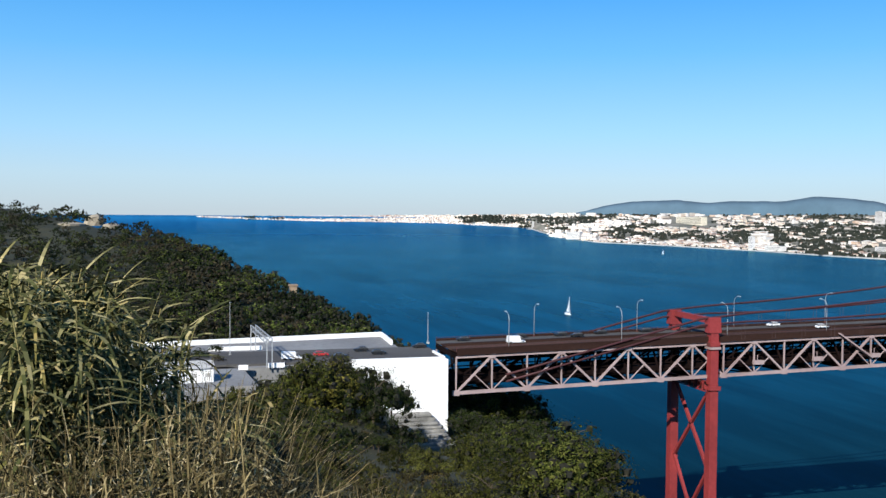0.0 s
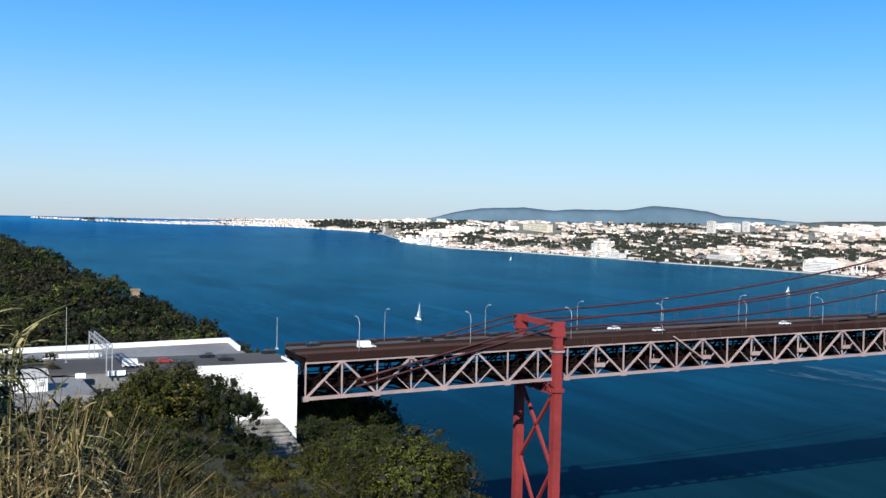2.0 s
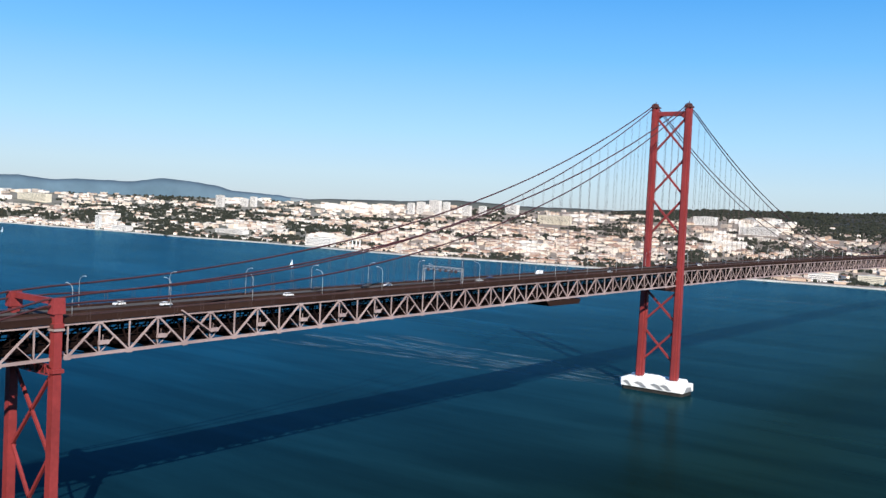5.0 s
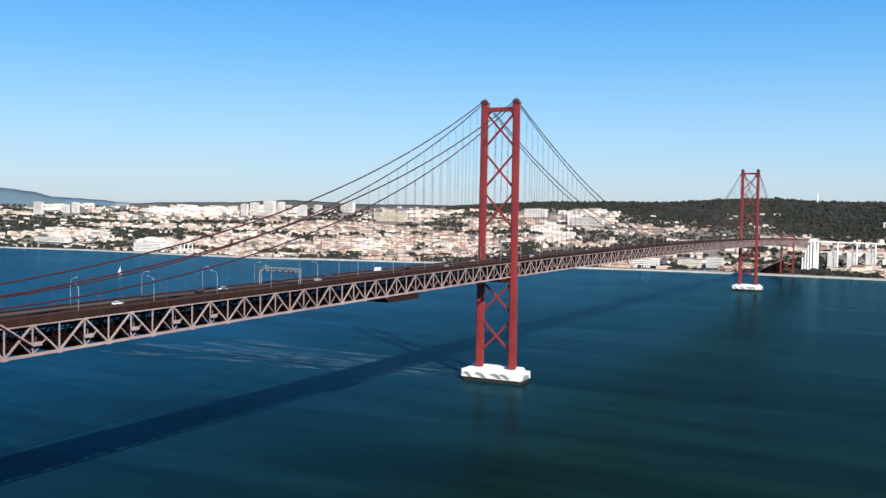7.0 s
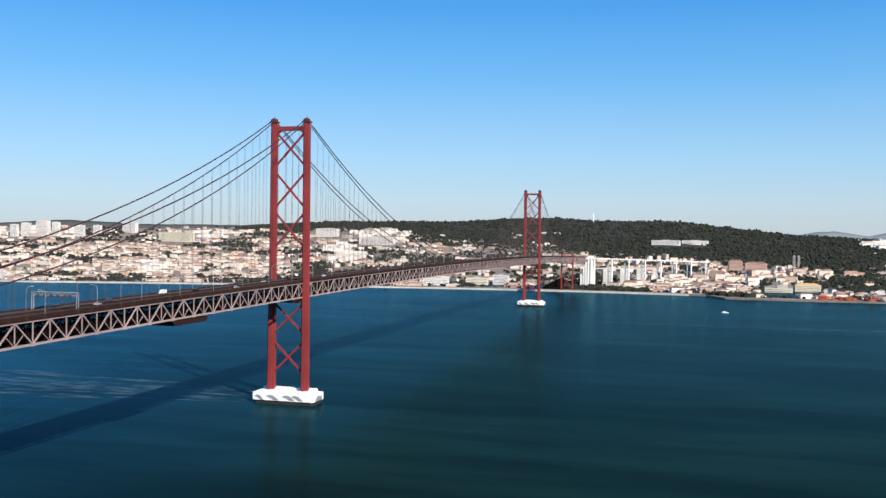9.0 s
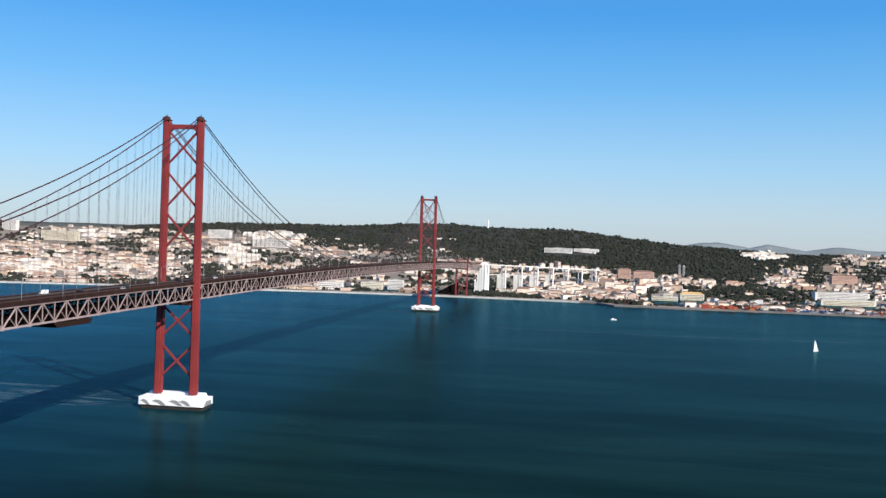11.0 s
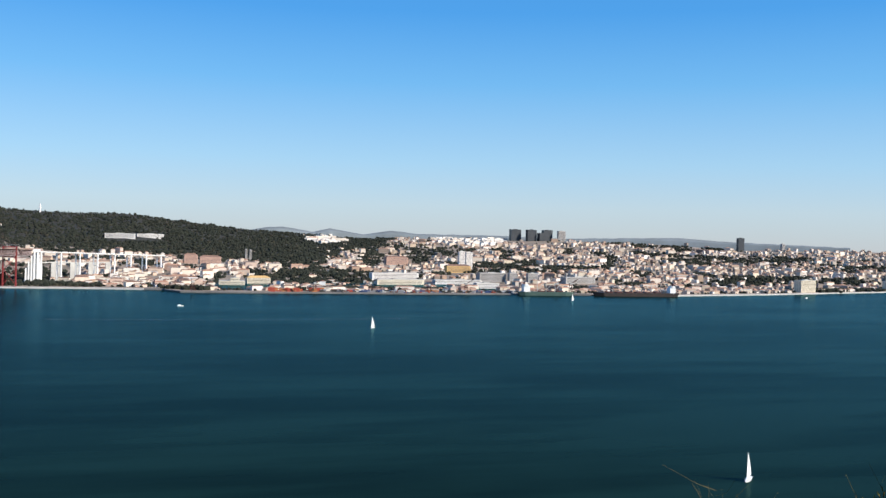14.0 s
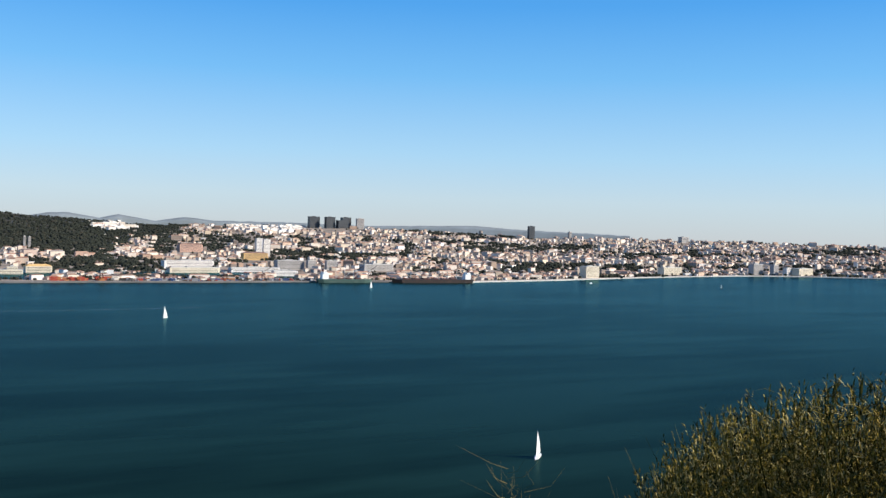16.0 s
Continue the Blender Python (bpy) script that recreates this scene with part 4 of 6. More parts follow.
M_ROOFS = by_island("roof_tiles", [(0.0, (0.34, 0.17, 0.11)), (0.3, (0.44, 0.27, 0.19)), (0.55, (0.20, 0.12, 0.09)), (0.75, (0.36, 0.25, 0.19)), (0.88, (0.14, 0.11, 0.10)), (1.0, (0.55, 0.48, 0.42))])
M_FLATROOF = by_island("flat_roof_felt", [(0.0, (0.62, 0.58, 0.53)), (0.5, (0.74, 0.71, 0.67)), (0.8, (0.45, 0.41, 0.38)), (1.0, (0.70, 0.62, 0.54))])
M_ESTATE = facade("estate_white", [(0.0, (0.93, 0.91, 0.88)), (0.5, (0.90, 0.87, 0.82)), (0.75, (0.86, 0.79, 0.70)), (0.9, (0.70, 0.60, 0.50)), (1.0, (0.50, 0.47, 0.45))], 0.85, 0.25)
M_DARKGLASS = mottled("dark_tower_glass", (0.03, 0.035, 0.04), (0.05, 0.055, 0.06), 0.05, 0.35, fine=0.3, spec=0.5)
M_GREYWALL = facade("grey_render", [(0.0, (0.38, 0.38, 0.38)), (1.0, (0.45, 0.44, 0.43))])
M_WHITEWALL = facade("white_render", [(0.0, (0.84, 0.83, 0.81)), (1.0, (0.80, 0.79, 0.77))])
M_CREAM = facade("cream_render", [(0.0, (0.80, 0.74, 0.60)), (1.0, (0.76, 0.70, 0.56))])
M_OCHRE = facade("ochre_render", [(0.0, (0.70, 0.47, 0.20)), (1.0, (0.66, 0.44, 0.2))])
M_REDWALL = facade("red_brick_render", [(0.0, (0.54, 0.35, 0.28)), (1.0, (0.60, 0.40, 0.32))])
M_OPENING = mottled("dark_window_band", (0.05, 0.055, 0.06), (0.09, 0.09, 0.1), 0.1, 0.4)
M_FARTREE = by_island("far_tree_crowns", [(0.0, (0.026, 0.030, 0.023)), (0.6, (0.032, 0.036, 0.028)), (0.85, (0.038, 0.041, 0.030)), (1.0, (0.048, 0.044, 0.033))], 0.95, 0.01, 0.05)
STYLE = {"dark": M_DARKGLASS, "grey": M_GREYWALL, "white": M_WHITEWALL, "cream": M_CREAM, "ochre": M_OCHRE, "red": M_REDWALL, "yellow": M_CREAM}


def street(a):
    """How the quay and the streets along it run at bearing a."""
    return float(np.interp(a, [-54, -30, -10, 10, 30, 60, 70], [0.25, 0.2, 0.04, 0.05, 0.12, 0.2, 0.9]))


def s_at(a, e):
    """How far up the bank the ground shows at angle e."""
    lo, hi = 0.0, 1.0
    for _ in range(24):
        m2 = (lo + hi) / 2
        d = shore_d(a) + (crest_d(a) - shore_d(a)) * m2
        if math.degrees(math.atan((land_z(a, m2) - H) / d)) < e:
            lo = m2
        else:
            hi = m2
    return max(0.012, lo)


BLOCKS = [
    ("office_tower", "dark glass office tower on the skyline", "tower", -21.04, 0.67, 0.72, 0.05, "dark"),
    ("office_tower", "dark glass office tower on the skyline", "tower", -21.99, 0.61, 0.72, 0.05, "dark"),
    ("office_tower", "dark glass office tower with a stepped top", "tower", -22.71, 0.71, 0.54, 0.07, "dark"),
    ("office_tower", "dark glass office tower on the skyline", "tower", -22.93, 0.61, 0.72, 0.11, "dark"),
    ("office_tower", "grey office block on the skyline", "tower", -23.77, 0.47, 0.68, 0.14, "grey"),
    ("office_tower", "slim dark high-rise standing over the roofs", "tower", -33.97, 0.43, 0.51, -0.27, "dark"),
    ("office_tower", "slim grey high-rise on the skyline", "tower", -36.25, 0.20, 0.24, -0.20, "grey"),
    ("apartment_block", "tall white slab apartment block", "building", -17.88, 0.37, -0.66, -1.73, "white"),
    ("apartment_block", "tall white slab apartment block", "building", -18.31, 0.44, -0.71, -1.69, "white"),
    ("warehouse", "long white quayside warehouse", "warehouse", -13.88, 2.98, -2.05, -2.45, "white"),
    ("warehouse", "long cream quayside warehouse with window rows", "warehouse", -14.19, 3.05, -2.44, -2.85, "cream"),
    ("warehouse", "long white quayside warehouse", "warehouse", -17.66, 3.02, -2.38, -2.72, "white"),
    ("warehouse", "low white shed by the quay", "warehouse", -19.40, 1.45, -2.53, -2.94, "white"),
    ("yellow_building", "ochre yellow block of town houses", "building", -17.65, 1.51, -1.54, -1.94, "ochre"),
    ("brick_building", "red brick institutional building", "building", -13.98, 1.39, -1.11, -1.55, "red"),
    ("apartment_block", "grey housing block with flat roof", "building", -19.67, 1.69, -1.92, -2.46, "grey"),
    ("apartment_block", "grey housing block with flat roof", "building", -20.94, 0.51, -1.88, -2.45, "grey"),
    ("apartment_block", "grey housing block with flat roof", "building", -22.10, 0.67, -1.87, -2.41, "grey"),
    ("apartment_block", "long grey housing slab with flat roof", "building", -24.81, 2.18, -2.02, -2.42, "grey"),
    ("warehouse", "long white row of terraces on the wooded hill", "building", 1.84, 1.64, -0.09, -0.36, "white"),
    ("warehouse", "long white row of terraces on the wooded hill", "building", 0.21, 1.48, -0.08, -0.31, "white"),
    ("station_building", "cream riverside hall with a vaulted middle", "building", -4.39, 1.48, -2.70, -3.07, "cream"),
    ("station_building", "cream riverside hall with flat parapet", "building", -4.59, 0.54, -2.53, -3.07, "cream"),
    ("station_building", "cream riverside hall with yellow roof", "building", -5.89, 1.38, -2.49, -2.99, "yellow"),
    ("brick_building", "pink-red brick block with tiled roof", "building", -2.05, 0.74, -1.22, -1.73, "red"),
    ("brick_building", "pink-red brick block with tiled roof", "building", -3.15, 1.18, -1.32, -1.76, "red"),
    ("church_tower", "grey stone church tower", "tower", -5.18, 0.13, -0.86, -1.46, "grey"),
    ("church_tower", "grey stone church tower", "tower", -5.42, 0.13, -0.88, -1.46, "grey"),
    ("apartment_block", "white apartment slab on the ridge", "building", 38.99, 0.42, 0.31, -0.35, "white"),
    ("apartment_block", "white apartment slab on the ridge", "building", 38.40, 0.49, 0.40, -0.32, "white"),
    ("apartment_block", "tall white apartment tower on the ridge", "building", 37.54, 0.71, 0.54, -0.32, "white"),
    ("apartment_block", "white apartment slab on the ridge", "building", 36.88, 0.42, 0.47, -0.29, "white"),
    ("apartment_block", "white apartment slab on the ridge", "building", 35.67, 0.57, 0.32, -0.30, "white"),
    ("apartment_block", "white apartment slab on the ridge", "building", 34.72, 0.44, 0.33, -0.23, "white"),
    ("apartment_block", "white apartment slab on the ridge", "building", 32.97, 0.81, 0.50, -0.05, "white"),
    ("apartment_block", "white apartment tower on the plateau", "building", 50.15, 0.51, 0.21, -0.46, "white"),
    ("apartment_block", "white apartment slab on the plateau", "building", 48.79, 0.47, 0.10, -0.37, "white"),
    ("apartment_block", "white apartment slab on the plateau", "building", 48.25, 0.40, 0.22, -0.35, "white"),
    ("tower_block", "white riverside tower block", "tower", 56.78, 0.3, -1.25, -2.15, "white"),
    ("long_block", "white riverside block beside the quay", "building", 55.5, 1.2, -1.78, -2.06, "white"),
    ("warehouse", "low white riverside shed", "warehouse", 44.25, 1.81, -2.00, -2.50, "white"),
    ("warehouse", "long cream riverside block", "warehouse", 49.41, 2.19, -1.74, -1.99, "white"),
    ("long_block", "long cream palace front above the river", "building", 60.13, 2.43, -0.18, -0.6, "cream"),
    ("long_block", "long white block on the slope", "building", 30.43, 2.04, -0.02, -0.54, "cream"),
    ("long_block", "long white block on the slope", "building", 21.78, 1.33, 0.33, -0.14, "white"),
    ("long_block", "white block on the slope", "building", 18.83, 2.15, -0.13, -0.57, "white"),
    ("white_hall", "white hall with a curved roof on the point", "building", 66.82, 0.89, -1.13, -1.70, "white"),
    ("warehouse", "low white riverside hall under the bridge", "warehouse", 15.3, 1.5, -2.55, -2.97, "white"),
    ("warehouse", "white riverside block under the bridge", "warehouse", 11.43, 0.94, -2.31, -2.92, "white"),
    ("apartment_block", "cream riverside apartment block", "building", 12.85, 1.3, -2.48, -2.94, "cream"),
    ("apartment_block", "broad cream block over the quay", "building", -37.47, 1.25, -1.77, -2.43, "cream"),
    ("apartment_block", "grey round-fronted riverside block", "building", -46.83, 0.91, -1.30, -1.88, "grey"),
    ("apartment_block", "grey riverside block with flat roof", "building", -47.83, 0.60, -1.33, -1.87, "grey"),
    ("apartment_block", "white riverside block with flat roof", "building", -48.56, 0.63, -1.46, -1.87, "white"),
    ("apartment_block", "cream riverside block with tiled roof", "building", -49.32, 1.66, -1.46, -1.84, "cream"),
    ("long_block", "cream riverside block with window rows", "building", -42.08, 1.60, -1.67, -2.07, "cream"),
    ("apartment_block", "tall grey block on the skyline", "building", -42.80, 0.67, 0.12, -0.20, "grey"),
]
taken = []
for name, label, cat, a, wide, top, base, style in BLOCKS:
    s = s_at(a, base)
    d = shore_d(a) + (crest_d(a) - shore_d(a)) * s
    p = at(a, d, land_z(a, s))
    zt = H + d * math.tan(radians(top))
    w, h = d * radians(wide), zt - p.z
    h = max(h, 5.0)
    dep = min(max(12.0, w * 0.4), 26.0)
    rot = street(a) + radians(5 * math.sin(a * 3))
    taken.append((a, wide, top, base))
    t = thing(name, label, cat, "city landmarks")
    g = Geo()
    c = p + azdir(a) * dep * 0.5
    g.box((c.x, c.y, p.z - 6), w, dep, h + 6, rot)
    part("wall", g, STYLE[style], t)
    g = Geo()
    if style in ("red", "ochre", "yellow") or (style == "cream" and h < 14):
        hi = min(5.0, 0.3 * h)
        co, si = math.cos(rot), math.sin(rot)

        def loc(x, y, z):
            return Vector((c.x + x * co - y * si, c.y + x * si + y * co, p.z + h + z))
        x, y = w / 2 + 0.4, dep / 2 + 0.4
        g.prism([loc(-x, -y, 0), loc(x, -y, 0), loc(x, y, 0), loc(-x, y, 0)], [loc(-x + y * 0.8, -0.3, hi), loc(x - y * 0.8, -0.3, hi), loc(x - y * 0.8, 0.3, hi), loc(-x + y * 0.8, 0.3, hi)])
        part("roof", g, M_OCHRE if style == "yellow" else M_ROOFS, t)
    else:
        g.box((c.x, c.y, p.z + h), w + 0.6, dep + 0.6, 0.7, rot)
        g.box((c.x, c.y, p.z + h + 0.7), w * 0.3, dep * 0.4, 2.2, rot)
        part("roof", g, M_CONC if style != "dark" else M_DARKGLASS, t)
    front = azdir(a) * -1
    for k in range(1, int(h / 3.4)):
        if k > 12:
            break
        z = p.z + h - k * h / max(1, min(13, int(h / 3.4))) - 0.2
        g = Geo()
        q = c + Vector((math.sin(rot), -math.cos(rot), 0)) * (dep / 2 + 0.05)
        g.box((q.x, q.y, z), w * 0.92, 0.3, 1.1, rot)
        part("window_band", g, M_OPENING, t)


def blocked(a, e):
    return any(abs(a - x[0]) < x[1] * 0.55 and x[3] - 0.22 < e < x[2] for x in taken)


# parks, avenues and groves: bearing, angle against the horizon, half width, half height
GROVES_WEST = [(66.5, -0.48, 2.62, 0.29), (71.7, -0.44, 1.91, 0.22), (64.3, -1.23, 0.61, 0.42), (61.8, -1.39, 0.99, 0.26), (59.9, -1.16, 0.44, 0.19), (53.1, -0.84, 2.52, 0.39),
               (48.9, -0.5, 1.41, 0.16), (52.2, -1.24, 2.19, 0.29), (50.6, -1.98, 1.23, 0.17), (46.4, -2.23, 1.35, 0.23), (43.6, -1.59, 2.8, 0.26), (41.3, -0.75, 0.75, 0.13), (38.0, -0.9, 0.43, 0.13)]
GROVES_MIDDLE = [(17.3, -2.45, 1.1, 0.3), (20.2, -2.3, 1.3, 0.28), (22.3, -1.9, 0.9, 0.25), (15.4, -1.65, 1.8, 0.33), (11.9, -1.45, 1.0, 0.2), (9.0, -1.7, 0.9, 0.25), (32.4, -0.34, 2.28, 0.34), (35.4, -1.63, 0.32, 0.14), (33.0, -2.67, 1.62, 0.17), (36.8, -2.54, 1.52, 0.17), (28.7, -2.11, 0.44, 0.22), (27.7, -0.3, 0.95, 0.17),
                 (18.5, -1.26, 1.35, 0.37), (19.4, -0.63, 0.34, 0.17), (13.6, -0.14, 3.84, 0.53), (10.6, -2.54, 0.43, 0.45), (11.4, -2.12, 0.49, 0.17), (13.9, -2.8, 0.36, 0.28)]
GROVES_EAST = [(-8.9, -1.22, 1.65, 0.62), (-11.7, -0.49, 2.7, 0.28), (-12.6, -1.23, 0.8, 0.51), (-15.4, -0.88, 0.87, 0.45), (-3.6, -2.55, 0.67, 0.34), (-17.1, -0.66, 0.82, 0.39),
               (-20.5, -0.78, 0.61, 0.22), (-21.9, -1.22, 0.62, 0.2), (-24.2, -0.56, 0.34, 0.22), (-26.7, -0.99, 0.56, 0.34), (-28.5, -1.77, 0.45, 0.22), (-18.6, -1.93, 0.22, 0.25)]
GROVES_OLD_TOWN = [(-39.6, -1.85, 1.52, 0.25), (-43.5, -0.78, 0.39, 0.15), (-46.7, -0.86, 0.54, 0.12), (-49.3, -0.14, 0.52, 0.12), (-43.0, -1.68, 0.34, 0.22), (-36.9, -1.71, 0.18, 0.25),
                   (-39.9, -1.24, 0.29, 0.19)]
GROVES = GROVES_WEST + GROVES_MIDDLE + GROVES_EAST + GROVES_OLD_TOWN
# newer quarters of large white blocks
ESTATES = [(37.9, 0.0, 1.3, 0.37), (28.3, -0.14, 1.56, 0.22), (35.9, -0.08, 0.63, 0.34), (31.7, -2.07, 0.6, 0.31), (18.8, -0.12, 1.85, 0.36), (20.8, -0.86, 1.07, 0.25), (18.4, -0.5, 1.23, 0.39),
           (20.6, -1.42, 1.24, 0.25), (-9.8, -0.19, 1.09, 0.2), (-18.5, -0.03, 2.21, 0.31), (66.8, -1.42, 1.31, 0.23), (66.0, -0.9, 0.96, 0.23), (60.5, -0.34, 1.76, 0.32), (68.0, -0.11, 2.17, 0.18),
           (64.7, -0.65, 0.91, 0.19), (48.9, -0.04, 1.42, 0.29), (44.0, -2.12, 1.15, 0.26), (41.9, -0.19, 2.9, 0.26), (49.2, -1.7, 0.71, 0.19), (56.3, -1.61, 0.6, 0.48)]


def inside(spots, a, e):
    f = 1.0 + 0.55 * noise.noise((a * 1.3, e * 4.0, 6.1)) + 0.35 * noise.noise((a * 4.0, e * 11.0, 2.2))
    return any(abs(a - x) < w * 1.3 and ((a - x) / w) ** 2 + ((e - y) / h) ** 2 < f for x, y, w, h in spots)


def green_part(a, s, e):
    """True where the far bank carries trees instead of houses."""
    if inside(ESTATES, a, e):
        return False
    if inside(GROVES, a, e):
        return True
    if -14 < a < 30 and s > wood_from(a) + 0.05 * noise.noise((a * 0.5, 0, 2)):
        return True
    n = noise.noise((a * 0.16, s * 8.0, 1.3)) + 0.5 * noise.noise((a * 0.9, s * 16, 4.0))
    lim = 0.75 if a > 70 else 0.08 if a > 44 else 0.3 if a > 24 else 0.04 if a > -9 else 0.24
    return n > lim


walls, walls2, estates, roofs, flats = Geo(), Geo(), Geo(), Geo(), Geo()
crowns = []
r = np.random.default_rng(23)
houses = []


def house(gw, gr, p, w, dep, h, rot, pitched):
    gw.box((p.x, p.y, p.z - 5), w, dep, h + 5, rot)
    co, si = math.cos(rot), math.sin(rot)

    def loc(x, y, z):
        return Vector((p.x + x * co - y * si, p.y + x * si + y * co, p.z + h + z))
    x, y = w / 2 + 0.3, dep / 2 + 0.3
    if pitched:
        hi = dep * 0.22
        q = min(x * 0.8, y * 0.8)
        gr.prism([loc(-x, -y, 0), loc(x, -y, 0), loc(x, y, 0), loc(-x, y, 0)], [loc(-x + q, -0.2, hi), loc(x - q, -0.2, hi), loc(x - q, 0.2, hi), loc(-x + q, 0.2, hi)])
    else:
        gr.prism([loc(-x, -y, 0), loc(x, -y, 0), loc(x, y, 0), loc(-x, y, 0)], [loc(-x, -y, 0.6), loc(x, -y, 0.6), loc(x, y, 0.6), loc(-x, y, 0.6)])


count = 0
while count < 24000:
    a = r.uniform(-58, 89) if count < 19000 else r.uniform(-58, 4)
    s = 0.02 + 0.98 * r.uniform() ** 1.18
    d = shore_d(a) + (crest_d(a) - shore_d(a)) * s
    p = at(a, d, land_z(a, s))
    if 8 > p.x > -8 and p.y < 1760:
        continue
    count += 1
    e = math.degrees(math.atan((p.z - H) / d))
    if green_part(a, s, e):
        if blocked(a, e):
            continue
        if r.uniform() < (0.1 if a > 30 else 0.05 if a < -9 or a > 8 and s < 0.75 else 0.001):
            house(estates, roofs, p, r.uniform(9, 26), 9, r.uniform(5, 9), street(a) + r.normal() * 0.3, r.uniform() < 0.6)
            continue
        for _ in range(3):
            crowns.append((p + Vector((r.normal() * 14, r.normal() * 14, -0.5)), r.uniform(6, 12)))
        continue
    new_town = inside(ESTATES, a, e)
    if r.uniform() < (0.06 if new_town else 0.01 if a > 70 else 0.32 if a > 40 else 0.24 if a > 24 else 0.42 if a > -9 else 0.32):
        crowns.append((p, r.uniform(3.5, 7.5)))
        continue
    if blocked(a, e):
        continue
    old = a < -9
    dep = r.uniform(8, 13)
    w, h = 10 + 30 * r.uniform() ** 1.9, r.uniform(5, 10)
    rot = street(a) + r.normal() * 0.2 + (math.pi / 2 if r.uniform() < 0.3 else 0)
    if a < 4:
        rot = street(a) + r.uniform(-0.25, 0.6) + (math.pi / 2 if r.uniform() < 0.25 else 0)
        w, h = 8 + 18 * r.uniform() ** 1.5, r.uniform(5, 11)
        if r.uniform() < 0.12:
            w, h = r.uniform(14, 44), r.uniform(11, 19)
    if new_town:
        w, h = r.uniform(16, 60), r.uniform(7, 15)
    if s < 0.06:
        h *= 0.6
    if a > 68:
        w, h, dep = w * 0.7, h * (0.4 if a < 78 else 0.2), 8
    pitched = r.uniform() < (0.1 if new_town else 0.9 if a < 4 else 0.7 if a < 36 else 0.3)
    if -16 < a < 8 and s < 0.22 and len(houses) < 230:
        houses.append((p, w, dep, h, rot, pitched, old))
        continue
    white = new_town or (a > 44 and r.uniform() < 0.45)
    house(estates if white else walls2 if old and r.uniform() < 0.8 else walls, roofs if pitched else flats, p, w, dep, h, rot, pitched)
thing("estate_blocks", "bright white apartment blocks and halls across the far bank", "houses", kind="stuff", data=estates.mesh("estate_blocks", M_ESTATE))
thing("flat_roofs", "pale flat roofs of the far city", "roofs", kind="stuff", data=flats.mesh("flat_roofs", M_FLATROOF))
thing("city_walls", "mass of white and cream houses on the far bank", "houses", kind="stuff", data=walls.mesh("city_walls", M_WALLS))
thing("old_town_walls", "mass of beige and pink old town houses", "houses", kind="stuff", data=walls2.mesh("old_town_walls", M_WALLS2))
thing("city_roofs", "terracotta and grey roofs of the far city", "roofs", kind="stuff", data=roofs.mesh("city_roofs", M_ROOFS))
M_HWALL = by_island("single_house_wall", [(0.0, (0.82, 0.80, 0.76)), (0.4, (0.76, 0.68, 0.55)), (0.7, (0.7, 0.5, 0.4)), (1.0, (0.8, 0.79, 0.77))], random_object=True)
for p, w, dep, h, rot, pitched, old in houses:
    t = thing("house", "small plastered riverside house with a tiled roof" if pitched else "small plastered riverside house with a flat roof", "house", "houses behind the quay")
    gw, gr = Geo(), Geo()
    house(gw, gr, p, w, dep, h, rot, pitched)
    part("wall", gw, M_HWALL, t)
    part("roof", gr, M_ROOFS, t)

# wooded hill
for _ in range(9000):
    a = r.uniform(-14, 27)
    s = wood_from(a) + (1.0 - wood_from(a)) * r.uniform() + 0.02 * r.normal()
    s = min(1.0, s)
    d = shore_d(a) + (crest_d(a) - shore_d(a)) * s
    p = at(a, d, land_z(a, s))
    e = math.degrees(math.atan((p.z - H) / d))
    if blocked(a, e) or inside(ESTATES, a, e) or noise.noise((p.x * 0.008, p.y * 0.004, 8.0)) > 0.36:
        continue
    crowns.append((p, r.uniform(4, 7)))
for _ in range(900):
    a = r.uniform(-50, 66)
    s = r.uniform(0.015, 0.05)
    d = shore_d(a) + (crest_d(a) - shore_d(a)) * s
    crowns.append((at(a, d, land_z(a, s)), r.uniform(3, 6)))
g = Geo()
for p, h in crowns:
    n = len(g.v)
    w = h * r.uniform(0.5, 0.8)
    for z, q in ((0.0, 0.9), (0.62, 0.85)):
        ph = r.uniform(0, 6)
        for j in range(5):
            t = ph * 0.1 + j * math.pi * 0.4
            x = w * q * r.uniform(0.7, 1.25)
            g.v.append((p.x + x * math.cos(t), p.y + x * math.sin(t), p.z + h * z + r.uniform(-0.1, 0.1) * h))
    g.v.append((p.x, p.y, p.z + h * r.uniform(0.82, 1.0)))
    for j in range(5):
        j2 = (j + 1) % 5
        g.f.append((n + j, n + j2, n + 5 + j2, n + 5 + j))
        g.f.append((n + 5 + j, n + 5 + j2, n + 10))
g.m = [0] * len(g.f)
thing("far_trees", "dark green trees between the houses and on the wooded hill", "trees", kind="stuff", data=g.mesh("far_trees", M_FARTREE))

# concrete viaduct on the north bank
via = thing("viaduct", "white concrete road viaduct on tall piers", "viaduct")
V0, V1 = at(6.2, 2395), at(-0.5, 2760)
ZV0, ZV1 = H + 2395 * math.tan(radians(-1.2)), H + 2760 * math.tan(radians(-1.3))
run = V1 - V0
ang = math.atan2(run.y, run.x)
across = Vector((-math.sin(ang), math.cos(ang), 0))
g = Geo()
g.beam((V0.x, V0.y, ZV0 - 0.9), (V1.x, V1.y, ZV1 - 0.9), 17, 1.8)
part("deck", g, M_QUAY, via)
for side in (-8.4, 8.4):
    g = Geo()
    o = across * side
    g.beam((V0.x + o.x, V0.y + o.y, ZV0 + 0.5), (V1.x + o.x, V1.y + o.y, ZV1 + 0.5), 0.4, 1.0)
    part("parapet", g, M_WHITE, via)
